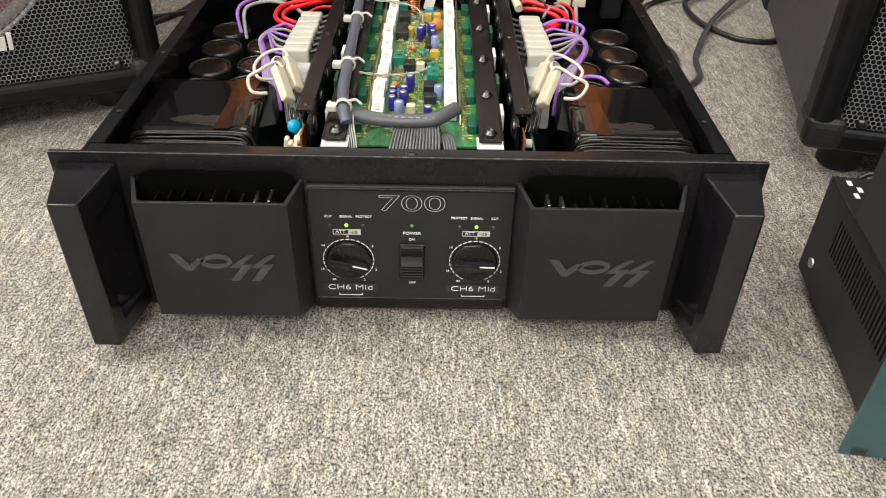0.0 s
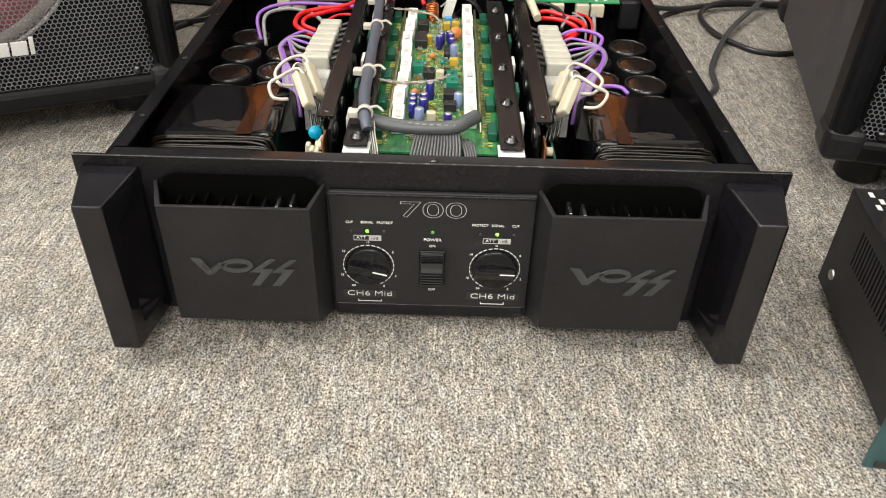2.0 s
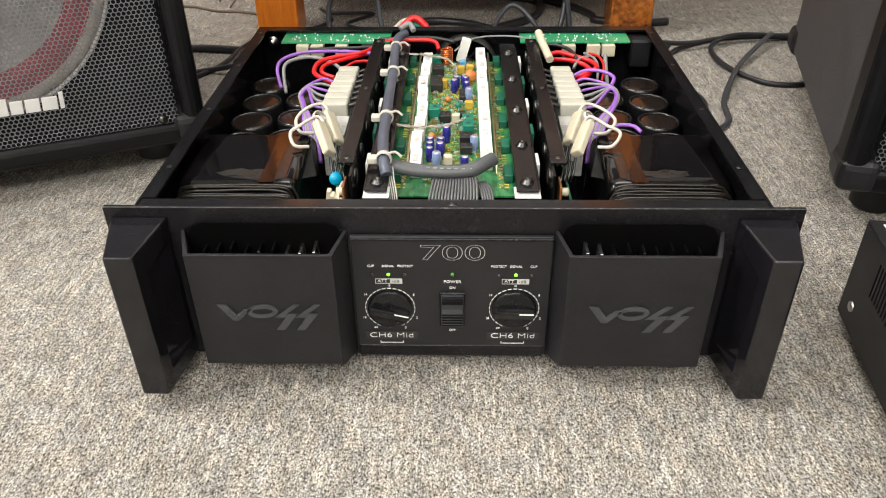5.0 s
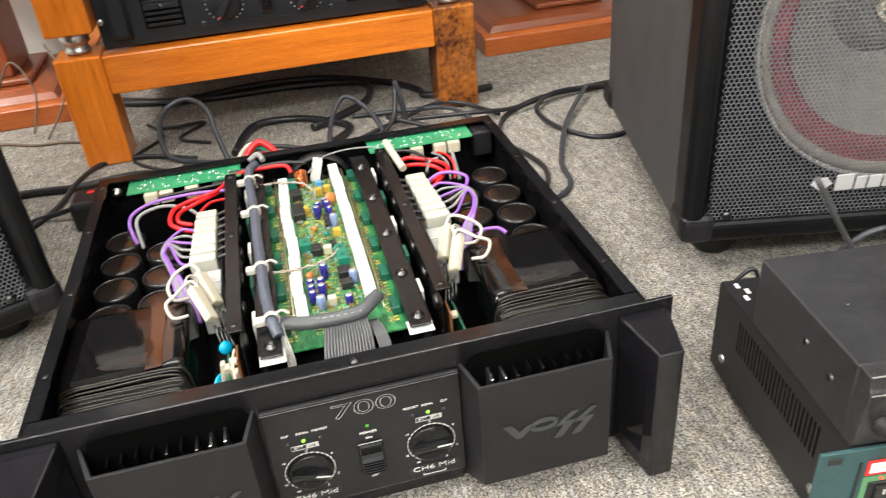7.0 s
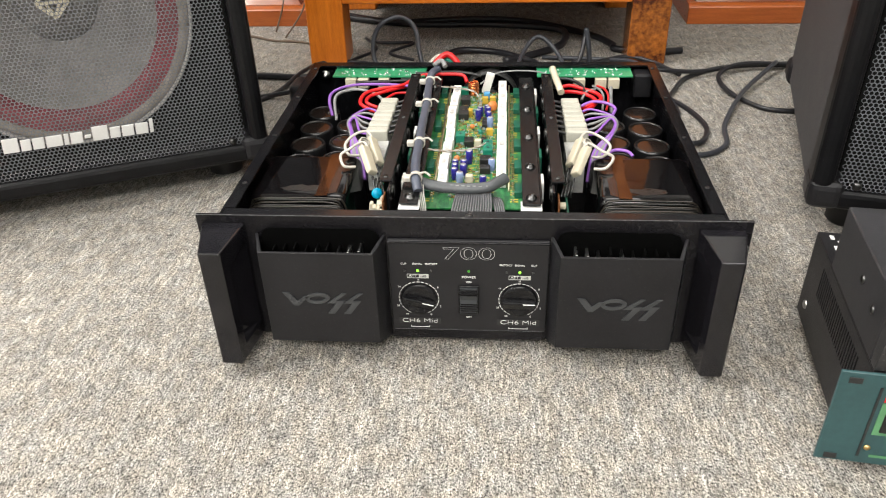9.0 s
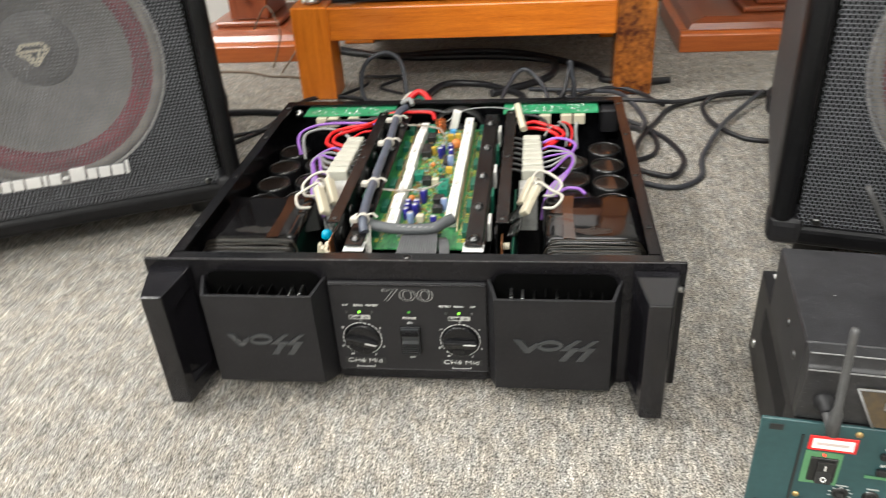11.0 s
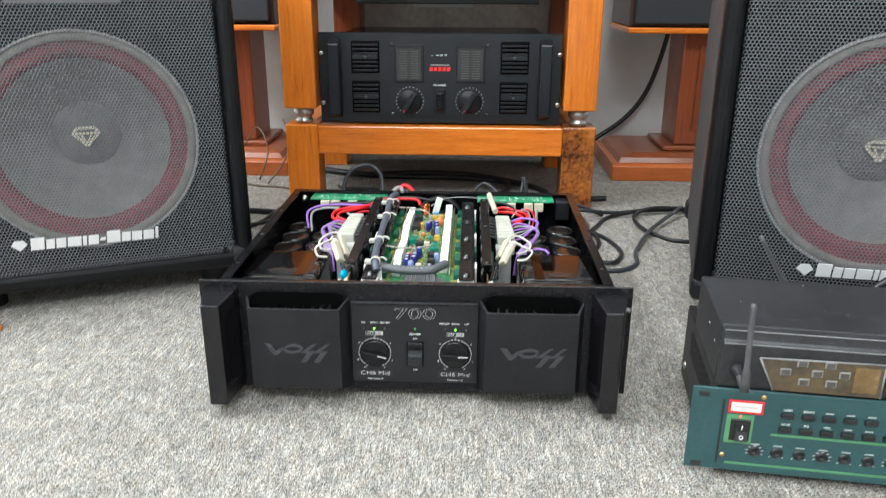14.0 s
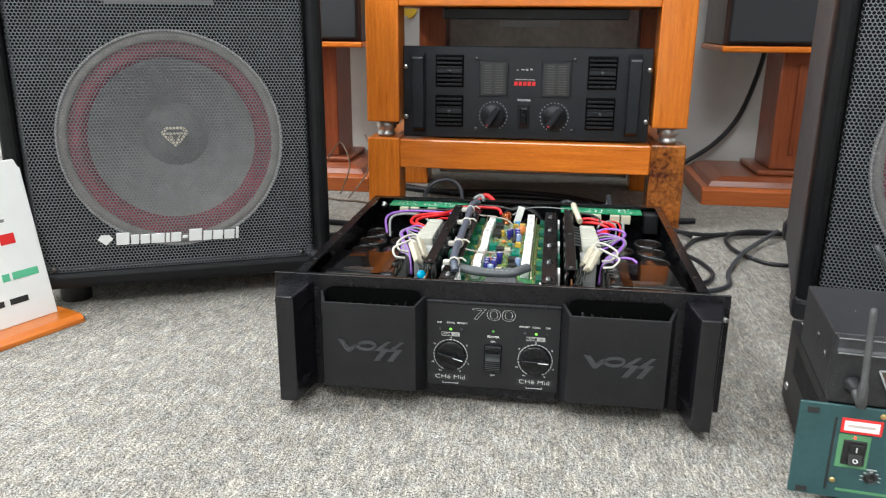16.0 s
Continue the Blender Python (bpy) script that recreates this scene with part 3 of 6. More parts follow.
    for x, z, w, hh in ((0, 0.16, 0.1, 0.0006), (0, 0.014, 0.1, 0.0006)):
        part("panel_line", block(x - w, x + w, -0.0011, -0.0004, z, z + hh), RUBBER, am)
    for x in (-0.1, 0.1):
        part("panel_line", block(x - 0.0003, x + 0.0003, -0.0011, -0.0004, 0.0147, 0.1599), RUBBER, am)
        for z in (0.019, 0.155):
            part("panel_screw", cylinder(bmesh.new(), x * 0.95, -0.0015, z, 0.0035, 0.0012, 12, TO_FRONT), DARKSTEEL, am)
    return am


rack_amplifier()


def white_amplifier():
    am = thing("white_amplifier", pose(0, 0.825, 0.502), "silver-white rack amplifier standing on the rack's upper tier", "amplifier")
    part("body", block(-0.215, 0.215, 0.01, 0.33, 0.012, 0.09, 0.002), MATT, am)
    wp = material("silver_white_panel", (0.7, 0.7, 0.71), 0.35, 0.2, vary=0.04)
    part("front_panel", block(-0.2413, 0.2413, 0, 0.0095, 0.006, 0.095, 0.002), wp, am)
    part("trapezoid_panel", prism(bmesh.new(), [(-0.15, 0.02), (0.15, 0.02), (0.12, 0.045), (-0.12, 0.045)], -0.002, -0.0003, "y"), material("grey_panel", (0.25, 0.25, 0.26), 0.4, 0.3), am)
    for x in (-0.05, 0.04):
        part("knob", cylinder(bmesh.new(), x, -0.0025, 0.033, 0.009, 0.014, 20, TO_FRONT), MATT, am)
    part("power_switch", block(-0.013, 0.013, -0.006, -0.0025, 0.022, 0.044, 0.001), MATT, am)
    lettering("number_one", "1", 0.014, WHITEP, am, pose(-0.1, -0.0022, 0.029, 90))
    lettering("number_two", "2", 0.014, WHITEP, am, pose(0.1, -0.0022, 0.029, 90))
    for s in (-1, 1):
        part("foot", cylinder(bmesh.new(), s * 0.18, 0.06, -0.0015, 0.014, 0.0135, 16), RUBBER, am)
        part("foot", cylinder(bmesh.new(), s * 0.18, 0.28, -0.0015, 0.014, 0.0135, 16), RUBBER, am)


white_amplifier()


def unseen_dark_block():
    # Unseen black block, added so the transformer film mirrors something dark.
    dc = thing("dark_amplifier", pose(0, 0.825, 0.5985), "unseen black block added above the silver-white amplifier to darken reflections", "amplifier")
    part("body", block(-0.215, 0.215, 0.006, 0.34, 0.0, 0.36, 0.002), AMPBLK, dc)
    part("front_panel", block(-0.23, 0.23, 0, 0.0055, 0, 0.36, 0.0015), AMPBLK, dc)


unseen_dark_block()


# ---- open power amplifier on the carpet ----
AMP = thing("power_amplifier", pose(0, 0, 0), "black rack power amplifier with its lid off standing on carpet", "amplifier")


WORN = material("worn_paint_edge", (0.03, 0.03, 0.032), 0.35, second=(0.3, 0.29, 0.28), vary=0.0, scale=160, lo=0.52, hi=0.7)


def amp_case():
    pn = part("front_panel", block(-0.2413, 0.2413, 0, 0.0035, 0.0115, 0.1435, 0.0008), PAINT, AMP)
    part("worn_edge", block(-0.2408, 0.2408, -0.0003, 0.0007, 0.1431, 0.14365, 0.0002), WORN, AMP, "edge with the paint worn to grey")
    part("front_rim", block(-0.222, 0.222, 0.0037, 0.022, 0.1355, 0.1378, 0.0005), GLOSSB, AMP)
    part("bottom_plate", block(-0.2225, 0.2225, 0.0037, 0.415, 0.0125, 0.0145), INNER, AMP)
    for s in (-1, 1):
        x = s * 0.224
        w = bmesh.new()
        box(w, min(x, x - s * 0.002), max(x, x - s * 0.002), 0.0037, 0.4148, 0.0147, 0.138)
        box(w, min(x - s * 0.0021, x - s * 0.011), max(x - s * 0.0021, x - s * 0.011), 0.023, 0.4125, 0.136, 0.1379)
        part("side_wall", w, INNER, AMP)
        for y in (0.07, 0.18, 0.29, 0.39):
            part("screw_hole", cylinder(bmesh.new(), x - s * 0.0065, y, 0.1381, 0.0022, 0.0006, 12), DARKSTEEL, AMP)
        for y in (0.05, 0.36):
            part("foot", cylinder(bmesh.new(), s * 0.185, y, 0, 0.013, 0.0124, 20), RUBBER, AMP)
        part("handle_bolt", cylinder(bmesh.new(), s * 0.2375, -0.0002, 0.118 if s > 0 else 0.03, 0.0026, 0.003, 12, TO_FRONT), STEEL, AMP)
    rear = bmesh.new()
    box(rear, -0.2219, 0.2219, 0.4127, 0.4147, 0.0147, 0.138)
    box(rear, -0.2128, 0.2128, 0.402, 0.4125, 0.1358, 0.1379)
    part("rear_wall", rear, INNER, AMP)
    part("rim_screw", lathe(bmesh.new(), [(0.0035, 0), (0.0034, 0.0012), (0.0015, 0.0022), (0, 0.0022)], 12, pose(0.001, 0.012, 0.138)), DARKSTEEL, AMP)
    part("rear_bolt", lathe(bmesh.new(), [(0.006, 0), (0.006, 0.002), (0.0035, 0.003), (0.003, 0.006), (0, 0.006)], 14, pose(-0.207, 0.4, 0.126, 90)), STEEL, AMP)
    part("socket_block", block(0.196, 0.219, 0.385, 0.411, 0.1, 0.131, 0.002), MATT, AMP)


HANDLE = material("glossy_handle_paint", (0.0085, 0.008, 0.01), 0.13, vary=0.3, scale=25, dust=0.05, spec=0.5)


def handle(s):
    """One casting: a bar with a wedge top that widens to the panel, hollowed on its inner side."""
    bm = bmesh.new()

    def inner(y):
        return 0.2045 - 0.0075 * (y + 0.05) / 0.0498

    def v(x, y, z):
        return bm.verts.new((s * x, y, z))
    yf, yb, zb, zt = -0.05, -0.0002, 0.0145, 0.1345
    fi = [v(inner(yf), yf, zb), v(inner(yf), yf, zt)]
    fo = [v(0.2235, yf, zb), v(0.2235, yf, zt)]
    bi = [v(inner(yb), yb, zb), v(inner(yb), yb, zt + 0.0015)]
    bo = [v(0.2365, yb, zb), v(0.2365, yb, zt + 0.0015)]
    y1, y2, z1, z2 = -0.037, -0.005, 0.03, 0.117
    op = [v(inner(y1), y1, z1), v(inner(y1), y1, z2 - 0.004), v(inner(y2), y2, z2 + 0.003), v(inner(y2), y2, z1)]
    fl = [v(0.2105, y1 + 0.004, z1 + 0.004), v(0.2105, y1 + 0.004, z2 - 0.009), v(inner(y2) + 0.0012, y2 - 0.002, z2), v(inner(y2) + 0.0012, y2 - 0.002, z1 + 0.002)]
    for q in ((fi[0], fo[0], fo[1], fi[1]), (bi[0], bi[1], bo[1], bo[0]), (fo[0], bo[0], bo[1], fo[1]), (fi[1], fo[1], bo[1], bi[1]), (fi[0], bi[0], bo[0], fo[0]),
              (fi[0], fi[1], op[1], op[0]), (fi[1], bi[1], op[2], op[1]), (bi[1], bi[0], op[3], op[2]), (bi[0], fi[0], op[0], op[3]), tuple(fl)):
        bm.faces.new(q)
    for k in range(4):
        bm.faces.new((op[k], op[(k + 1) % 4], fl[(k + 1) % 4], fl[k]))
    bmesh.ops.recalc_face_normals(bm, faces=bm.faces)
    bmesh.ops.bevel(bm, geom=list(bm.edges), offset=0.0016, segments=4, affect="EDGES", profile=0.5)
    part("handle", bm, HANDLE, AMP, "glossy black cast front handle")


def pod(s):
    """Scoop-shaped cover, open at the top, with fins inside."""
    bm = bmesh.new()
    F0, F1, B0, B1 = 0.0795, 0.1805, 0.0725, 0.1895   # inner and outer x at the front and at the panel
    yf, zf, zb, bf, bb = -0.028, 0.1225, 0.1255, 0.0255, 0.0135
    def v(x, y, z):
        return bm.verts.new((s * x, y, z))
    t = 0.0028
    o = {k: v(*p) for k, p in {"fit": (F0, yf, zf), "fot": (F1, yf, zf), "fib": (F0, yf, bf), "fob": (F1, yf, bf), "bit": (B0, -0.0003, zb), "bot": (B1, -0.0003, zb), "bib": (B0, -0.0003, bb), "bob": (B1, -0.0003, bb)}.items()}
    i = {k: v(*p) for k, p in {"fit": (F0 + t, yf + t, zf), "fot": (F1 - t, yf + t, zf), "fib": (F0 + t, yf + t, bf + t), "fob": (F1 - t, yf + t, bf + t), "bit": (B0 + t, -0.0003, zb), "bot": (B1 - t, -0.0003, zb), "bib": (B0 + t, -0.0003, bb + t), "bob": (B1 - t, -0.0003, bb + t)}.items()}
    for q in (("fit", "fot", "fob", "fib"), ("fit", "fib", "bib", "bit"), ("fot", "bot", "bob", "fob"), ("fib", "fob", "bob", "bib")):
        bm.faces.new([o[k] for k in q])
        bm.faces.new([i[k] for k in reversed(q)])
    for a, b in (("bit", "fit"), ("fit", "fot"), ("fot", "bot")):
        bm.faces.new((o[a], o[b], i[b], i[a]))
    for a, b in (("bot", "bob"), ("bob", "bib"), ("bib", "bit")):
        bm.faces.new((o[a], o[b], i[b], i[a]))
    bmesh.ops.recalc_face_normals(bm, faces=bm.faces)
    bmesh.ops.bevel(bm, geom=[e for e in bm.edges if e.calc_length() > 0.02], offset=0.0005, segments=2, affect="EDGES", profile=0.5)
    pd = part("air_scoop", bm, MATT, AMP, "matt black scoop-shaped air intake cover")
    # Black sheet on the panel stands in for the shaded opening.
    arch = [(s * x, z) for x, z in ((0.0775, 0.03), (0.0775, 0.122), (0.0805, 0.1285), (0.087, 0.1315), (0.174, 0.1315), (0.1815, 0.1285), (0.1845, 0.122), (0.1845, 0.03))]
    part("intake_opening", prism(bmesh.new(), arch, -0.0012, -0.0003, "y"), SHADE_BLACK, pd, "black sheet painted as the shaded opening behind the scoop")
    # Most fins blackened for shade; the inner ones stay bright steel for glints.
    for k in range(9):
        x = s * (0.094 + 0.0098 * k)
        part("fin", block(x - 0.0008 - 0.0006 * (k < 3), x + 0.0008, -0.016 + 0.0006 * k, -0.0014, 0.04, 0.1175 - 0.0015 * (k % 3), 0.0003), STEEL if k in (0, 1) else (DARKSTEEL if k in (2, 4) else SHADE_BLACK), pd)
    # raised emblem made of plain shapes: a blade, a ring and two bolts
    c = s * 0.130
    def sh(pts):
        part("emblem", prism(bmesh.new(), [(c + x, 0.0735 + z) for x, z in pts], yf - 0.0014, yf - 0.0001, "y"), EMBLEM, pd)
    sh([(-0.034, 0.008), (-0.027, 0.0074), (-0.0212, -0.0008), (-0.0148, 0.0042), (-0.0098, 0.0042), (-0.0202, -0.0062), (-0.0242, -0.0062)])
    ring = bmesh.new()
    rows = [[ring.verts.new((c - 0.0025 + k * (0.0108 * math.cos(a) + 0.0016 * math.sin(a)), yy, 0.0755 + k2 * 0.0058 * math.sin(a))) for a in [6.28318530718 * i / 28 for i in range(28)]] for k, k2, yy in ((1, 1, yf - 0.0001), (1, 1, yf - 0.0014), (0.7, 0.45, yf - 0.0014), (0.7, 0.45, yf - 0.0001))]
    for p, q in zip(rows, rows[1:]):
        for i in range(28):
            ring.faces.new((p[i], p[(i + 1) % 28], q[(i + 1) % 28], q[i]))
    bmesh.ops.recalc_face_normals(ring, faces=ring.faces)
    part("emblem", ring, EMBLEM, pd)
    for dx in (0.0125, 0.027):
        sh([(dx + 0.0075, 0.008), (dx - 0.007, -0.003), (dx + 0.001, -0.003), (dx - 0.007, -0.0145), (dx - 0.001, -0.0145), (dx + 0.0095, 0.0), (dx + 0.002, 0.0), (dx + 0.0115, 0.008)])


# Near-black colour painted in for the shade inside the intake.
SHADE_BLACK = material("unlit_black", (0.0015, 0.0015, 0.0015), 0.8, spec=0.05)
EMBLEM = material("grey_emblem", (0.043, 0.045, 0.048), 0.3, vary=0.12)
GREEN_LED = glowing("green_led", (0.25, 0.9, 0.05), 1.3)
DIM_LED = glowing("dim_green_led", (0.05, 0.3, 0.02), 0.09)
FACE = material("dark_grey_plate", (0.0138, 0.0134, 0.015), 0.5, vary=0.15, scale=30, bump=0.1, bump_scale=3000, spec=0.35)


def control_plate():
    pl = part("control_plate", block(-0.0705, 0.0715, -0.004, -0.0003, 0.0235, 0.1225, 0.0006), FACE, AMP)
    part("plate_lip", block(-0.0705, 0.0715, -0.0052, -0.0042, 0.1196, 0.1215, 0.0004), PAINT, AMP)
    part("lower_strip", block(-0.07, 0.07, -0.003, -0.0002, 0.0125, 0.0233, 0.0006), PAINT, AMP)
    y = -0.0042

    def words(name, body, size, x, z, mat=WHITEP, width=1.0, **kw):
        return lettering(name, body, size, mat, pl, pose(x, y, z, 90), width, **kw)
    words("model_number", "700", 0.0182, 0.001, 0.1088, width=1.75, outline=0.0001)
    for c, s in ((-0.045, -1), (0.0465, 1)):
        for k, w in enumerate(("CLIP", "SIGNAL", "PROTECT") if s < 0 else ("PROTECT", "SIGNAL", "CLIP")):
            words("led_caption", w, 0.0026, c + (k - 1) * 0.0124, 0.0978)
            part("led", lathe(bmesh.new(), [(0.0013, 0), (0.0012, 0.0007), (0.0007, 0.0012), (0, 0.0013)], 12, pose(c + (k - 1) * 0.0118, -0.0041, 0.0905, 90)), GREEN_LED if k == 1 else DARKSTEEL, AMP, "lit green indicator lamp" if k == 1 else "unlit indicator lamp")
        fr = bmesh.new()
        for x0, x1, z0, z1 in ((-0.0098, 0.0098, 0.0865, 0.0869), (-0.0098, 0.0098, 0.0825, 0.0829), (-0.0098, -0.0094, 0.0829, 0.0865), (0.0094, 0.0098, 0.0829, 0.0865), (0.001, 0.0094, 0.0829, 0.0865)):
            box(fr, c + x0, c + x1, y - 0.0003, y, z0, z1)
        part("att_frame", fr, material("worn_white_print", (0.5, 0.5, 0.48), 0.5, vary=0.1), pl)
        words("att_caption", "ATT", 0.0033, c - 0.0045, 0.0847, width=1.15, thin=0.012)
        lettering("db_caption", "-dB", 0.0033, BLACKP, pl, pose(c + 0.0051, y - 0.0005, 0.0847, 90), 1.2, thin=0.012)
        kc = (c, 0.06)
        for k in range(25):
            a = math.radians(240 - k * 12.5)
            m = pose(kc[0] + 0.0182 * math.cos(a), y, kc[1] + 0.0182 * math.sin(a)) @ pose(0, 0, 0, 0, 90 - math.degrees(a), 0)
            t = block(-0.0014, 0.0014, -0.0003, 0, -0.0003, 0.0003)
            t.transform(m)
            part("scale_tick", t, WHITEP, pl)
        for w, a in (("10", 90), ("14", 145), ("18", 205), ("oo", 238), ("6", 35), ("2", -25), ("0", -60)):
            r = 0.0206 if w == "10" else 0.0216
            words("scale_number", w, 0.0022 if w == "10" else 0.0027, kc[0] + r * math.cos(math.radians(a)), kc[1] + r * math.sin(math.radians(a)))
        kb = part("knob", lathe(bmesh.new(), [(0.0168, 0), (0.0168, 0.002), (0.016, 0.0032), (0.0145, 0.0036), (0.012, 0.003), (0, 0.0022)], 40, pose(kc[0], -0.0041, kc[1], 90)), GLOSSB, AMP, "glossy black rotary knob with a grip bar")
        ang = -14 if s < 0 else -1
        gm = pose(kc[0], -0.0063, kc[1]) @ pose(0, 0, 0, 0, -ang, 0)
        grip = prism(bmesh.new(), [(0.0, -0.0105), (-0.0045, -0.0012), (-0.0048, 0.0), (-0.0045, 0.0012), (0.0, 0.0016)], -0.0146, 0.0146, "x", 0.0004)
        grip.transform(gm)
        part("grip", grip, GLOSSB, kb)
        ln = block(0.0035, 0.0142, -0.0053, -0.0047, -0.00038, 0.00038)
        ln.transform(gm)
        part("pointer", ln, WHITEP, kb)
        tape = part("tape_label", block(c - 0.0195, c + 0.0195, y - 0.0004, y, 0.0306, 0.0378), BLACKP, pl, "black tape label with white lettering")
        lettering("tape_words", "CH6 Mid", 0.0066, WHITEP, pl, pose(c, y - 0.0006, 0.0343, 90), 1.38, thin=0.022)
        br = bmesh.new()
        for x0, x1, z0, z1 in ((-0.0088, 0.0088, 0.0266, 0.0271), (-0.0088, -0.0083, 0.0271, 0.0285), (0.0083, 0.0088, 0.0271, 0.0285)):
            box(br, c + x0, c + x1, y - 0.0003, y, z0, z1)
        part("bracket_print", br, WHITEP, pl)
    words("power_caption", "POWER", 0.0032, 0.001, 0.0842, width=1.15)
    words("on_caption", "ON", 0.0027, 0.001, 0.0788, width=1.1)
    words("off_caption", "OFF", 0.0027, 0.001, 0.0392, width=1.1)
    part("led", lathe(bmesh.new(), [(0.0013, 0), (0.0012, 0.0007), (0.0007, 0.0012), (0, 0.0013)], 12, pose(0.001, -0.0041, 0.0908, 90)), DIM_LED, AMP, "dim green power lamp")
    sw = part("power_switch", block(-0.0085, 0.0105, -0.0062, -0.0041, 0.0445, 0.0755, 0.0006), GLOSSB, AMP)
    up = bmesh.new()
    prism(up, [(-0.0055, 0.0742), (-0.0085, 0.0742), (-0.0065, 0.0605), (-0.0105, 0.047), (-0.0055, 0.0458)], -0.007, 0.009, "x", 0.0005)
    rk = part("rocker", up, material("grey_rocker_plastic", (0.03, 0.033, 0.036), 0.35, vary=0.15), sw)
    for k in range(5):
        part("rib", block(-0.0068, 0.0088, -0.0109 + 0.0005 * k, -0.0088 + 0.0005 * k, 0.0482 + 0.002 * k, 0.0489 + 0.002 * k), PAINT, rk)
        part("rib", block(-0.0068, 0.0088, -0.0088, -0.0068, 0.0665 + 0.0018 * k * 0.9, 0.0671 + 0.0018 * k * 0.9), PAINT, rk)


amp_case()
for side in (-1, 1):
    handle(side)
    pod(side)
control_plate()


# ---- inside the open amplifier ----
FILM = material("black_varnish_film", (0.004, 0.0036, 0.004), 0.07, vary=0.4, scale=14, bump=0.3, bump_scale=24, spec=0.3)
FILM_EDGE = material("film_edge", (0.022, 0.018, 0.013), 0.3, vary=0.5, scale=60)
FILM_LAYER = material("film_layer_edge", (0.011, 0.01, 0.009), 0.3, vary=0.5, scale=60)
# Brown and grey colours that stand in for reflections on the film.
BROWN_REFLECTION = material("brown_tape_film", (0.03, 0.0115, 0.005), 0.07, second=(0.05, 0.017, 0.006), vary=0.5, scale=40, bump=0.3, bump_scale=30)
GREY_REFLECTION = material("grey_tape_film", (0.018, 0.0175, 0.018), 0.12, vary=0.4, scale=50, bump=0.3, bump_scale=60)
PALE_PATCH = material("dried_varnish", (0.016, 0.015, 0.014), 0.3, vary=0.5, scale=120, bump=0.4, bump_scale=300)
PCB = material("green_circuit_board", (0.008, 0.095, 0.036), 0.35, second=(0.045, 0.24, 0.075), vary=0, scale=55, coat=0.2, stretch=(3, 1, 1), lo=0.42, hi=0.56)
PCB_PALE = material("pale_green_board", (0.02, 0.2, 0.085), 0.35, second=(0.045, 0.33, 0.15), vary=0, scale=40, coat=0.2)
PCB_DARK = material("deep_green_pad", (0.008, 0.1, 0.06), 0.4, vary=0.3)
SILK = material("yellow_print", (0.55, 0.42, 0.06), 0.5, vary=0.2)
CERAMIC = material("white_ceramic", (0.74, 0.73, 0.69), 0.6, vary=0.06, scale=60)
CERMARK = material("grey_stamp", (0.5, 0.48, 0.46), 0.6, vary=0.3, scale=300)
NYLON = material("milky_nylon", (0.46, 0.45, 0.385), 0.35, vary=0.05, scale=40)
CLEAR = material("clear_plastic", (0.42, 0.42, 0.4), 0.15, vary=0.2, scale=60)
CREAM = material("cream_nylon", (0.54, 0.49, 0.37), 0.4, vary=0.08)
CAPTOP = material("capacitor_top", (0.013, 0.009, 0.0075), 0.14, vary=0.25, scale=25, dust=0.1)
CAPSLEEVE = material("capacitor_sleeve", (0.005, 0.005, 0.0055), 0.35, vary=0.2)
CAPRING = material("rolled_rim", (0.012, 0.012, 0.012), 0.2, vary=0.3)
BLUECAP = material("blue_sleeve", (0.022, 0.018, 0.2), 0.28, vary=0.2)
SKYCAP = material("pale_blue_sleeve", (0.2, 0.27, 0.45), 0.3, vary=0.1)
ALU = material("capacitor_aluminium", (0.6, 0.6, 0.66), 0.35, 0.8, vary=0.1)
ICBLK = material("moulded_black", (0.014, 0.014, 0.014), 0.5, vary=0.2)
TRIM_G = material("green_trimmer", (0.01, 0.17, 0.11), 0.35, vary=0.15)
ORANGEC = material("orange_dipped", (0.55, 0.18, 0.04), 0.35, vary=0.1)
COPPER = material("enamelled_copper", (0.75, 0.25, 0.09), 0.22, 0.9, vary=0.15)
YELLOWF = material("yellow_film_capacitor", (0.5, 0.33, 0.04), 0.35, vary=0.1)
BLUEF = material("blue_film_capacitor", (0.08, 0.3, 0.55), 0.35, vary=0.1)
DISC = material("blue_disc_capacitor", (0.0, 0.3, 0.5), 0.35, vary=0.1)
W_RED = material("red_wire", (0.62, 0.012, 0.015), 0.35, vary=0.1)
W_PUR = material("purple_wire", (0.27, 0.11, 0.46), 0.38, vary=0.1)
W_GRY = material("grey_wire", (0.24, 0.24, 0.24), 0.4, vary=0.1)
W_TWIST = material("brown_grey_lead", (0.3, 0.24, 0.18), 0.4, vary=0.15)
W_WHT = material("white_wire", (0.52, 0.49, 0.43), 0.4, vary=0.1)
W_LEAD = material("grey_white_lead", (0.42, 0.4, 0.37), 0.45, vary=0.2, scale=300)
W_BLK = material("black_wire", (0.016, 0.016, 0.016), 0.35, vary=0.1)
SLEEVE = material("blue_grey_sleeving", (0.075, 0.085, 0.115), 0.42, vary=0.2, scale=50)
SHRINK = material("grey_heat_shrink", (0.07, 0.075, 0.08), 0.45, vary=0.15)
RIBBON = material("grey_ribbon_cable", (0.1, 0.1, 0.105), 0.35, vary=0.15)
GOLD = material("tinned_pin", (0.6, 0.55, 0.35), 0.3, 1.0)
PAPER = material("white_paper_tab", (0.7, 0.7, 0.68), 0.6, vary=0.05)
rnd = random.Random(5)


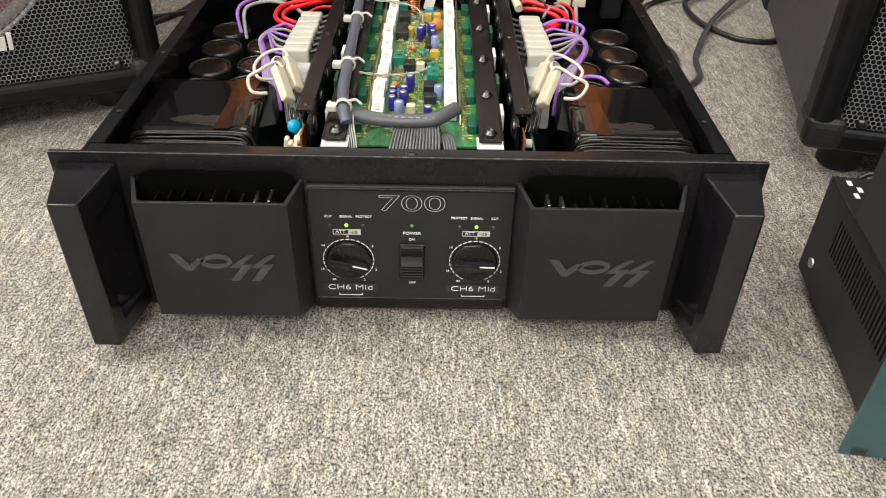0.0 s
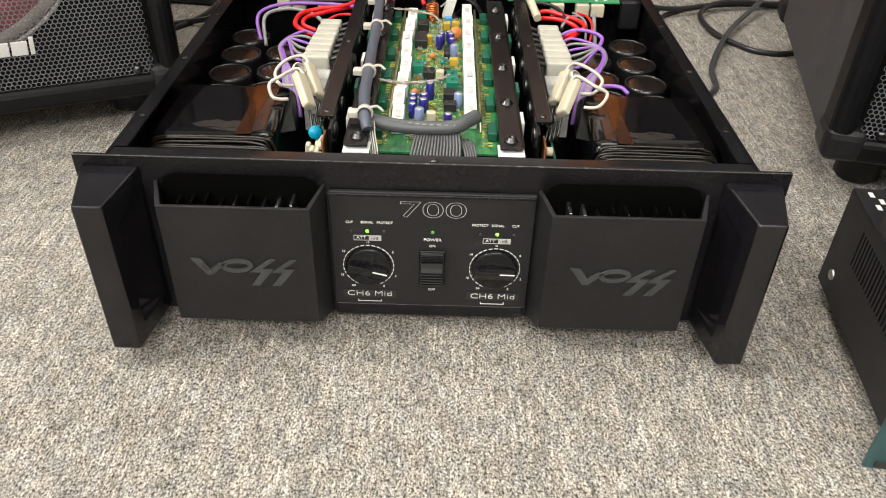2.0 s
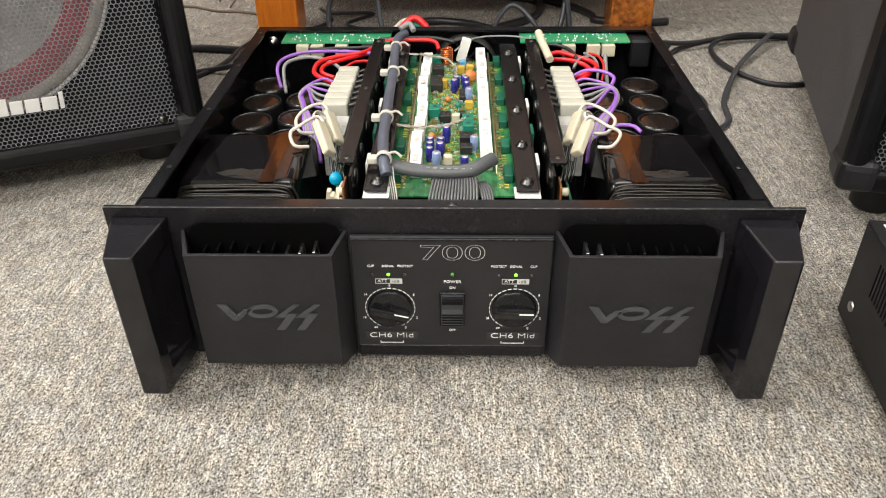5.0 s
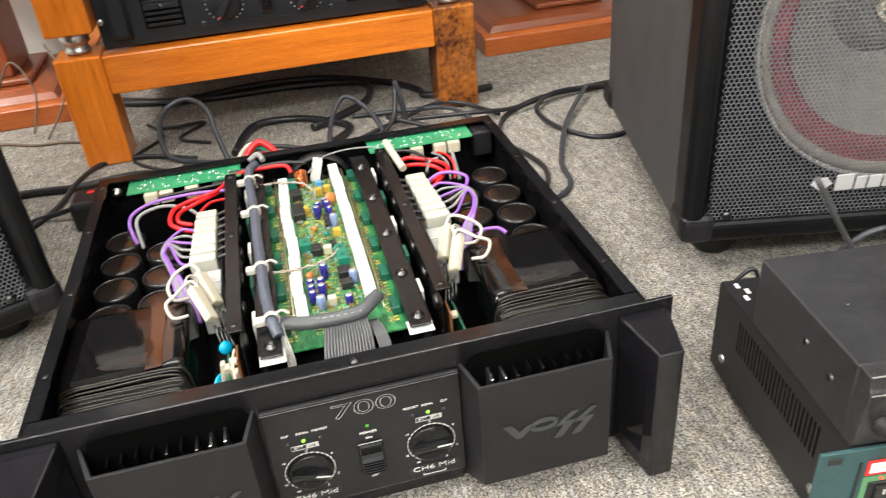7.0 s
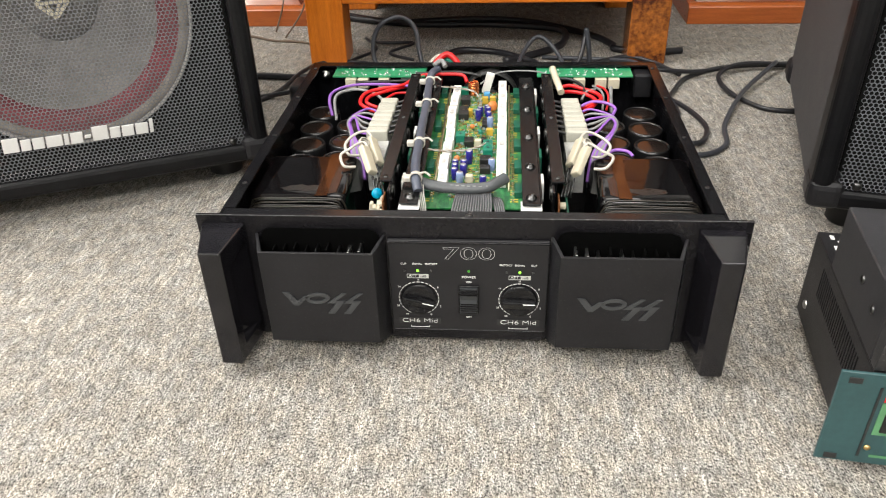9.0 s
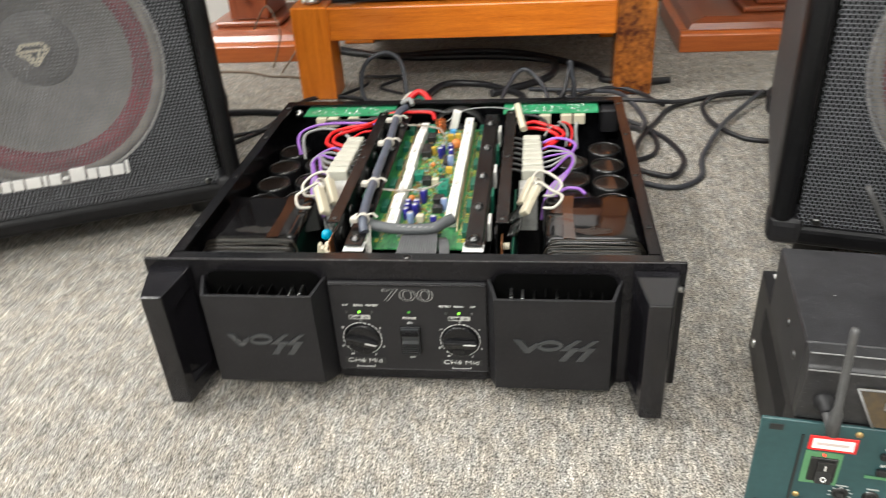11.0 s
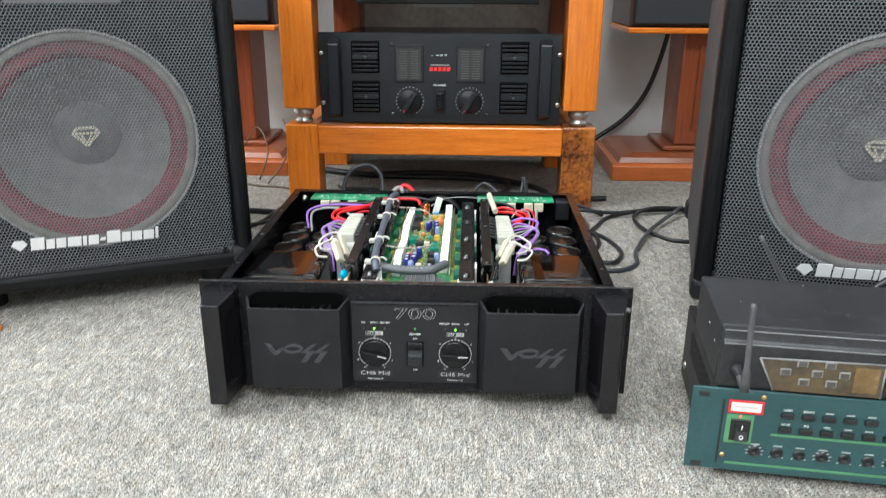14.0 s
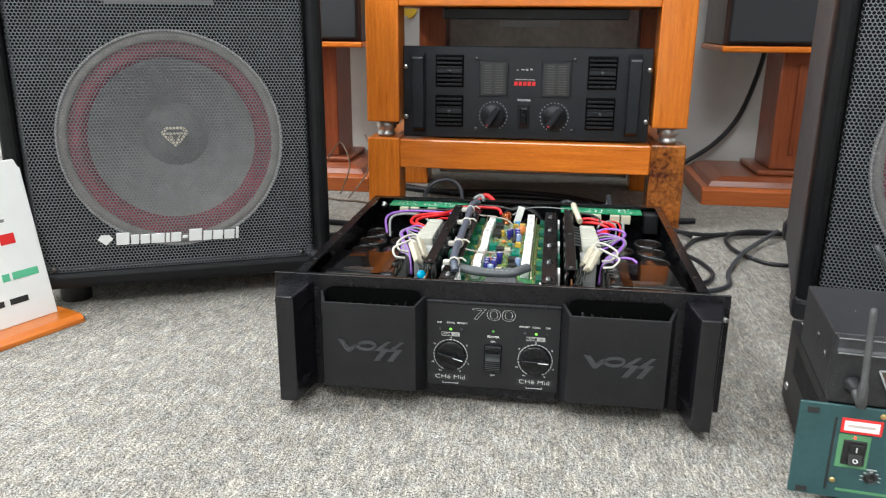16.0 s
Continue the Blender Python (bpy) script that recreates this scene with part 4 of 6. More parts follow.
def transformer(s):
    """Film-wrapped transformer: rolled shoulders and a stack of film edges at the front."""
    tr = bmesh.new()
    prof = []
    for k in range(7):   # rounded inner shoulder
        a = math.radians(90 * k / 6)
        prof.append((0.1305 - 0.0085 * math.sin(a), 0.114 + 0.0085 * math.cos(a)))
    prof += [(0.119, 0.05), (0.118, 0.016), (0.2195, 0.016), (0.2195, 0.114), (0.2175, 0.1195), (0.213, 0.1225)]
    prof = prof[:1] + prof[1:] + [(0.2105, 0.1227), (0.133, 0.1227)]
    rows = [[tr.verts.new((s * x, y, z - dz)) for x, z in prof] for y, dz in ((0.073, 0.004), (0.0765, 0.0015), (0.081, 0.0003), (0.084, 0), (0.158, 0), (0.161, 0.0003), (0.165, 0.002), (0.168, 0.006))]
    n = len(prof)
    for p, q in zip(rows, rows[1:]):
        for i in range(n):
            tr.faces.new((p[i], p[(i + 1) % n], q[(i + 1) % n], q[i])).smooth = True
    a, b = rows[0], rows[-1]
    tr.faces.new(a)
    tr.faces.new(list(reversed(b)))
    bmesh.ops.recalc_face_normals(tr, faces=tr.faces)
    body = part("transformer", tr, FILM, AMP, "glossy black film-wrapped transformer")
    for k in range(13):   # rolled film edges, each a little lower than the one behind
        y = 0.0735 - 0.0029 * k
        z = 0.1205 - 0.001 * k + 0.0006 * math.sin(k * 2.1 + s)
        w = 0.0018 * math.sin(k * 1.7 + s)
        pts = [(s * (0.122 + w), y - 0.002, 0.06), (s * (0.123 + w), y, z - 0.018), (s * (0.1255 + w), y, z - 0.005), (s * (0.131 + w), y, z - 0.0006), (s * 0.15, y + 0.001 * math.sin(k), z + 0.0005 * math.cos(3 * k)), (s * 0.185, y, z), (s * (0.208 - w), y, z - 0.001), (s * (0.2155 - w * 0.5), y, z - 0.007), (s * 0.217, y, z - 0.02)]
        part("film_layer", tube(bmesh.new(), pts, 0.0009, 6, 5), FILM_EDGE if k % 2 == 0 else FILM_LAYER, body)
    tape = bmesh.new()   # a brown band and a grey one, painted in for reflections on the film
    prism(tape, [(s * 0.1402, 0.0755), (s * 0.1525, 0.0745), (s * 0.151, 0.12), (s * 0.1535, 0.163), (s * 0.14, 0.1635), (s * 0.1412, 0.11)], 0.1222, 0.12286, "z")
    part("brown_tape", tape, BROWN_REFLECTION, body, "glossy brown band painted as a reflection")
    tape = bmesh.new()
    prism(tape, [(s * 0.1325, 0.082), (s * 0.1396, 0.078), (s * 0.1405, 0.11), (s * 0.1393, 0.155), (s * 0.1335, 0.158)], 0.1222, 0.12284, "z")
    part("grey_tape", tape, GREY_REFLECTION, body, "glossy grey band painted as a reflection")
    # Ragged patch, paler than the film, near the front of the top.
    ragged = random.Random(31 + s)
    pts = [(s * (0.166 + (0.024 + ragged.uniform(-0.005, 0.004)) * math.cos(a)), 0.0895 + (0.006 + ragged.uniform(-0.0018, 0.0018)) * math.sin(a)) for a in [6.28318530718 * i / 22 for i in range(22)]]
    part("varnish_smear", prism(bmesh.new(), pts, 0.1222, 0.12282, "z"), PALE_PATCH, body, "pale irregular patch on the film")
    core = bmesh.new()
    prism(core, [(0.035, 0.016), (0.035, 0.098), (0.04, 0.1015), (0.0725, 0.1135), (0.0725, 0.016)], *sorted((s * 0.1245, s * 0.2145)), "x", 0.002)
    part("film_core", core, FILM_LAYER, body)


def capacitors(s):
    prof = [(0, 0), (0.0198, 0), (0.0201, 0.001), (0.0201, 0.084), (0.0198, 0.0862), (0.018, 0.0866), (0.0175, 0.0852), (0, 0.0852)]
    first = None
    for x, y, lift in ((0.198, 0.191, 0), (0.198, 0.238, 0), (0.198, 0.285, 0), (0.198, 0.332, 0), (0.1565, 0.208, -0.004), (0.1565, 0.255, -0.004), (0.1565, 0.302, -0.004)):
        if first is None:
            first = part("capacitor", lathe(bmesh.new(), prof, 32), CAPSLEEVE, AMP, "large black can capacitor with a brown top")
            first.matrix_local = pose(s * x, y, 0.0146 + lift)
            o = first
        else:
            o = again(first, pose(s * x, y, 0.0146 + lift))
        part("top_disc", lathe(bmesh.new(), [(0.0174, 0), (0.0173, 0.0007), (0.0155, 0.0009), (0, 0.0005)], 28, pose(0, 0, 0.0854)), CAPTOP, o)
        part("top_ring", lathe(bmesh.new(), [(0.0177, 0), (0.0183, 0.0008), (0.0193, 0.0008), (0.0199, -0.0008)], 32, pose(0, 0, 0.0866)), CAPRING, o)


def wire(pts, r, mat, name="wire", parent=None, seg=8, n=8):
    if name == "wire" and mat is not W_WHT:   # leads lie low inside the case
        pts = [(x, y, z if z < 0.12 else 0.12 + 0.5 * (z - 0.12)) for x, y, z in pts]
        r *= 0.76
    return part(name, tube(bmesh.new(), pts, r, seg, n), mat, parent or AMP)


def heat_sink(s):
    """Dark channel beside the board, with screws, plates and oval transistor faces."""
    ch = bmesh.new()
    x0, x1 = sorted((s * 0.0765, s * 0.0885))
    box(ch, x0, x1, 0.078, 0.371, 0.1362, 0.1382, 0.0004)
    xa, xb = sorted((s * 0.0765, s * 0.0785))
    box(ch, xa, xb, 0.06, 0.371, 0.03, 0.136)
    hs = part("heat_sink_wall", ch, BROWNB, AMP, "dark brown steel channel")
    for y in (0.086, 0.23, 0.362):
        part("rivet", lathe(bmesh.new(), [(0.0024, 0), (0.0022, 0.0005), (0.001, 0.0008), (0, 0.0008)], 10, pose(s * 0.0825, y, 0.1383)), DARKSTEEL, hs)
    for k in range(7):
        part("oval_boss", lathe(bmesh.new(), [(0.0068, 0), (0.0066, 0.001), (0.005, 0.0016), (0, 0.0016)], 16, pose(s * 0.0764, 0.082 + 0.045 * k, 0.124, 0, -90 * s, 0)), DARKSTEEL, hs)
    br = bmesh.new()
    x0, x1 = sorted((s * 0.0485, s * 0.0655))
    box(br, x0, x1, 0.048, 0.378, 0.1285, 0.1305, 0.0006)
    xa, xb = sorted((s * 0.0655, s * 0.0675))
    box(br, xa, xb, 0.055, 0.378, 0.112, 0.127, 0.0004)
    bk = part("clamp_bar", br, BROWNB, AMP, "dark steel clamp bar with screws")
    for y in (0.06, 0.124, 0.195, 0.27, 0.345):
        part("screw", lathe(bmesh.new(), [(0.0052, 0), (0.0052, 0.0008), (0.0034, 0.001), (0.0033, 0.003), (0.0015, 0.0034), (0.0012, 0.0024), (0, 0.0022)], 14, pose(s * 0.057, y, 0.1306)), DARKSTEEL, bk)
    part("paper_tab", block(*sorted((s * 0.047, s * 0.0665)), 0.043, 0.06, 0.1262, 0.1268), PAPER, AMP)
    part("channel_floor", block(*sorted((s * 0.047, s * 0.0695)), 0.045, 0.372, 0.09, 0.0945), INNER, AMP)
    for k in range(5):
        part("transistor", block(*sorted((s * 0.0665, s * 0.0703)), 0.098 + 0.058 * k, 0.118 + 0.058 * k, 0.105, 0.1265, 0.0006), PCB_DARK if k % 2 else CERAMIC, AMP)
    # connector plugs in a row beyond the wall
    for k in range(7):
        y = 0.21 + 0.0146 * k
        j = 0.0012 * math.sin(3.1 * k)
        pg = part("plug", block(*sorted((s * (0.0985 + j), s * (0.123 + j - 0.0006 * k))), y + 0.0003, y + 0.0128, 0.103, 0.1305 + 0.0007 * math.sin(k), 0.0022, 3), NYLON, AMP, "milky nylon connector plug")
        part("lead", tube(bmesh.new(), [(s * 0.0995, y + 0.0066, 0.125), (s * 0.092, y + 0.007, 0.1275), (s * 0.085, y + 0.007, 0.128)], 0.0019, 6, 3), W_BLK, pg)
    for k in range(2):
        part("relay", block(*sorted((s * 0.096, s * 0.116)), 0.164 + 0.021 * k, 0.184 + 0.021 * k, 0.08, 0.121, 0.001, 2), CLEAR, AMP, "clear plastic relay")
    for k, (y, dz) in enumerate(((0.155, 0), (0.128, 0.003))):
        b = block(-0.0036, 0.0036, -0.0056, 0.0056, -0.019, 0.017, 0.0017, 2)
        hi, lo2 = Vector((s * (0.114 + 0.004 * k), y + 0.03, 0.139 + dz)), Vector((s * (0.097 + 0.003 * k), y - 0.012, 0.118 + dz))
        b.transform(Matrix.Translation((hi + lo2) / 2) @ (hi - lo2).to_track_quat("Z", "Y").to_matrix().to_4x4() @ pose(0, 0, 0, 0, 0, 50 * s))
        pg = part("slanted_plug", b, CREAM, AMP, "milky nylon plug lying at a slant")
        for i in range(4):
            pin = tube(bmesh.new(), [(s * (0.091 + 0.003 * i), y - 0.02 - 0.004 * i * 0, 0.118 + 0.003 * i), (s * (0.087 + 0.003 * i), y - 0.034, 0.113)], 0.0012, 5, 2)
            part("pin", pin, DARKSTEEL, pg)
        wire([(s * 0.108, y + 0.018, 0.134), (s * 0.117, y + 0.034, 0.139), (s * 0.13, y + 0.028 - 0.01 * k, 0.138), (s * (0.138 + 0.003 * (s > 0)), y + 0.014, 0.133), (s * 0.133, y + 0.002, 0.127), (s * 0.122, y + 0.006, 0.124)], 0.0015, W_WHT)
    part("cable_tie", lathe(bmesh.new(), [(0.005, -0.002), (0.006, -0.002), (0.006, 0.002), (0.005, 0.002)], 14, pose(s * 0.117, 0.165, 0.137, 20, 40)), W_WHT, AMP)
    # front end of the sink: copper strip, standoff and cream post
    part("copper_strip", block(*sorted((s * 0.082, s * 0.0835)), 0.056, 0.075, 0.05, 0.128, 0.0004), material("brown_board_edge", (0.2, 0.08, 0.03), 0.4), AMP)
    part("standoff", cylinder(bmesh.new(), s * 0.0838, 0.068, 0.118, 0.0035, 0.006, 10, pose(0, 0, 0, 0, 90 * s, 0)), CREAM, AMP)
    part("side_board", block(*sorted((s * 0.0915, s * 0.0932)), 0.05, 0.2, 0.03, 0.112), PCB_DARK, AMP)


def main_board():
    bd = part("circuit_board", block(-0.067, 0.067, 0.072, 0.372, 0.1105, 0.1121), PCB, AMP, "green circuit board crowded with components")
    part("board_tray", block(-0.069, 0.069, 0.05, 0.372, 0.082, 0.085), INNER, AMP)
    # ceramic resistors in two rows
    for k in range(8):
        y = 0.1 + 0.0338 * k
        j = 0.0011 * math.sin(4.7 * k)
        r = part("ceramic_resistor", block(-0.0352 + j, -0.0255 + j, y, y + 0.0325, 0.1122, 0.1236 + 0.0006 * math.sin(k * 2.2), 0.0008, 2), CERAMIC, AMP, "white ceramic power resistor")
        part("stamp", block(-0.0325 + j, -0.0282 + j, y + 0.008, y + 0.02, 0.1243, 0.1245), CERMARK, r)
    for k in range(8):
        y = 0.113 + 0.0338 * k
        j = 0.0004 * math.sin(3.3 * k)
        r = part("ceramic_resistor", block(0.0232 + j, 0.0335 + j, y, y + 0.0334, 0.1122, 0.1246 + 0.0003 * math.sin(k * 2.2), 0.0008, 2), CERAMIC, AMP, "white ceramic power resistor")
        part("stamp", block(0.026 + j, 0.0307 + j, y + 0.008, y + 0.02, 0.1251, 0.1253), CERMARK, r)
    for x in (-0.0375, 0.0362):
        wire([(x, 0.1, 0.115), (x, 0.14, 0.1225), (x, 0.37, 0.1225)], 0.0011, GOLD, "bus_wire", bd, 6, 3)

    def can(x, y, r, h, mat, lean=0):
        c = part("electrolytic", cylinder(bmesh.new(), 0, 0, 0, r, h, 16, edge=0.0005), mat, AMP)
        c.matrix_local = pose(x, y, 0.1122) @ pose(0, 0, 0, lean, lean * 0.5, 0)
        part("can_top", cylinder(bmesh.new(), 0, 0, h, r * 0.8, 0.0003, 14, edge=0.0001), ALU, c)
    for x, y, r, h in ((-0.0195, 0.15, 0.0033, 0.013), (-0.0195, 0.141, 0.0033, 0.013), (-0.0195, 0.132, 0.0033, 0.0125), (-0.006, 0.168, 0.0035, 0.015), (-0.0055, 0.176, 0.0032, 0.012), (-0.0105, 0.148, 0.0036, 0.014), (-0.0108, 0.138, 0.0036, 0.014), (0.010, 0.122, 0.0036, 0.009), (0.0, 0.282, 0.0034, 0.014), (0.002, 0.293, 0.0034, 0.013), (0.0115, 0.292, 0.0034, 0.013), (0.0125, 0.281, 0.0032, 0.012), (0.0095, 0.303, 0.003, 0.011)):
        can(x, y, r, h, BLUECAP)
    for x, y, r, h in ((-0.0135, 0.122, 0.0038, 0.013), (0.0183, 0.153, 0.0036, 0.013), (0.0145, 0.26, 0.0036, 0.014)):
        can(x, y, r, h, SKYCAP)

    def chip(x, y, w, d, h, mat, dot=True, name="transistor"):
        c = part(name, block(x - w / 2, x + w / 2, y - d / 2, y + d / 2, 0.1122, 0.1122 + h, 0.0006), mat, AMP)
        if dot:
            part("hole", lathe(bmesh.new(), [(0.0016, 0), (0.0015, 0.0003), (0.0006, 0.0001), (0, 0.0)], 10, pose(x, y, 0.1123 + h)), DARKSTEEL, c)
    for x, y, w, d, h in ((-0.017, 0.334, 0.011, 0.016, 0.009), (-0.0178, 0.295, 0.012, 0.026, 0.0085), (-0.008, 0.213, 0.0105, 0.012, 0.008), (0.0115, 0.161, 0.0115, 0.012, 0.011), (0.0115, 0.147, 0.0105, 0.009, 0.0075), (0.008, 0.268, 0.006, 0.022, 0.006), (0.008, 0.222, 0.006, 0.008, 0.005)):
        chip(x, y, w, d, h, ICBLK)
    for x, y in ((-0.018, 0.222), (0.0132, 0.2), (-0.02, 0.36), (0.0135, 0.186)):
        chip(x, y, 0.0105, 0.013, 0.0105, TRIM_G, name="trimmer")
    for x in (-0.0455, 0.0455):
        for k in range(6):
            chip(x, 0.102 + 0.052 * k, 0.0075, 0.019, 0.007, PCB_DARK, False, "green_terminal")
    for x, y, mat in ((0.007, 0.336, YELLOWF), (0.016, 0.338, YELLOWF), (-0.011, 0.297, YELLOWF), (0.0085, 0.352, BLUEF), (0.002, 0.21, CREAM), (0.0145, 0.24, YELLOWF), (-0.004, 0.125, CREAM)):
        chip(x, y, 0.0075, 0.0065, 0.0085, mat, False, "film_capacitor")
    for x, y, r, mat in ((0.0165, 0.308, 0.0065, ORANGEC), (-0.0192, 0.17, 0.0035, ORANGEC), (-0.006, 0.255, 0.003, ORANGEC), (0.004, 0.24, 0.003, TRIM_G)):
        part("dipped_capacitor", lathe(bmesh.new(), [(0, -0.0028), (r * 0.8, -0.002), (r, 0), (r * 0.8, 0.002), (0, 0.0028)], 16, pose(x, y, 0.1135 + r, 75, 0, 20)), mat, bd)
    pts = [(-0.009 + 0.0062 * math.cos(1.5708 * k), 0.362 + 0.0062 * math.sin(1.5708 * k), 0.1135 + 0.00052 * k) for k in range(34)]
    part("copper_coil", tube(bmesh.new(), pts, 0.0009, 6, 4), COPPER, bd, "upright coil of copper wire")
    b = block(-0.005, 0.005, -0.0045, 0.0045, 0, 0.026, 0.0008, 2)
    b.transform(pose(0.006, 0.372, 0.113) @ pose(0, 0, 0, 0, 16, 0))
    part("standing_resistor", b, CERAMIC, bd, "leaning white ceramic resistor")
    # fine population: tiny resistors and links, solder pins and yellow print
    small = {"small_component": (bmesh.new(), material("tiny_resistor_body", (0.3, 0.4, 0.4), 0.4, vary=0.3)), "wire_link": (bmesh.new(), GOLD), "small_chip": (bmesh.new(), material("tiny_brown_part", (0.26, 0.15, 0.05), 0.4, vary=0.4, scale=400)), "board_print": (bmesh.new(), SILK)}
    for k in range(1100):
        x, y = rnd.uniform(-0.0225, 0.0215), rnd.uniform(0.085, 0.368)
        kind = rnd.choice(("small_component", "wire_link", "board_print", "board_print", "small_chip", "board_print"))
        a, b2 = (0.0035, 0.0008) if rnd.random() < 0.5 else (0.0008, 0.0035)
        hgt = 0.0002 if kind == "board_print" else rnd.uniform(0.001, 0.003)
        box(small[kind][0], x - a / 2, x + a / 2, y - b2 / 2, y + b2 / 2, 0.1122, 0.1122 + hgt)
    for s in (-1, 1):
        for k in range(60):
            y = 0.084 + 0.0047 * k
            for kind, xx, a in (("board_print", 0.0435, 0.004), ("wire_link", 0.0402, 0.0025), ("board_print", 0.0385, 0.0015)):
                if rnd.random() < 0.75:
                    box(small[kind][0], s * xx - a / 2, s * xx + a / 2, y, y + rnd.uniform(0.0008, 0.003), 0.1122, 0.1122 + (0.0002 if kind == "board_print" else 0.0018))
    for nm, (bm, mat) in small.items():
        o = part(nm, bm, mat, bd)
        tagged(o, kind="stuff")
    # ribbon cable folded over the front edge
    for k in range(16):
        x = -0.0135 + 0.0021 * k
        wire([(x, 0.112, 0.1125), (x, 0.098, 0.1225), (x, 0.084, 0.124), (x - 0.003 + 0.0003 * k, 0.066, 0.119), (x - 0.006 + 0.0004 * k, 0.05, 0.105), (x - 0.006, 0.04, 0.085)], 0.0011, RIBBON, "ribbon_strand", bd, 6, 4)
    for k in range(5):
        x = 0.0225 + 0.002 * k
        wire([(x - 0.004, 0.085, 0.117), (x, 0.07, 0.118), (x + 0.002, 0.055, 0.11), (x + 0.002, 0.045, 0.09)], 0.001, RIBBON, "ribbon_strand", bd, 6, 4)
    # heat-shrink tube across the front
    sh = part("heat_shrink_tube", tube(bmesh.new(), [(-0.05, 0.088, 0.1315), (-0.03, 0.083, 0.129), (-0.005, 0.082, 0.128), (0.016, 0.084, 0.129), (0.026, 0.092, 0.1305), (0.033, 0.099, 0.131)], 0.0056, 14, 8, 0.75), SHRINK, AMP, "grey heat-shrink tube with faint white print")
    for k in range(9):
        b = block(-0.0016, 0.0016, -0.0005, 0.0005, -0.0001, 0.0001)
        b.transform(pose(-0.03 + 0.0055 * k, 0.0795 + 0.0004 * abs(k - 5), 0.1325 - 0.0001 * k, 38))
        part("faint_print", b, W_GRY, sh)


def rear_boards():
    for s in (-1, 1):
        x0, x1 = sorted((s * 0.072, s * 0.192))
        rb = part("rear_board", block(x0, x1, 0.374, 0.409, 0.132, 0.1336), PCB_PALE, AMP, "narrow green circuit board at the rear wall")
        pins = bmesh.new()
        for k in range(46):
            x, y = rnd.uniform(x0 + 0.01, x1 - 0.01), 0.378 + 0.026 * rnd.random() ** 1.4
            lathe(pins, [(0.0013, 0), (0.0008, 0.0009), (0, 0.0014)], 6, pose(x, y, 0.1336))
        tagged(part("solder_points", pins, STEEL, rb), kind="stuff")
        for dx in (0.096, 0.125, 0.152, 0.168):
            part("header", block(s * dx - 0.007, s * dx + 0.007, 0.368, 0.38, 0.119, 0.1315, 0.0006), CREAM if dx > 0.11 else ICBLK, AMP)
    fan = part("fan_frame", lathe(bmesh.new(), [(0.034, 0), (0.037, 0), (0.037, 0.014), (0.034, 0.014)], 32, pose(0.012, 0.402, 0.097, 90)), ICBLK, AMP, "black cooling fan at rest")
    part("hub", cylinder(bmesh.new(), 0.012, 0.4, 0.097, 0.013, 0.01, 20, TO_FRONT), ICBLK, fan)
    for k in range(7):
        b = block(0.013, 0.033, -0.001, 0.001, -0.006, 0.006)
        b.transform(pose(0.012, 0.395, 0.097) @ pose(0, 0, 0, 0, 360 / 7 * k, 0) @ pose(0, 0, 0, 40, 0, 0))
        part("blade", b, GLOSSB, fan)


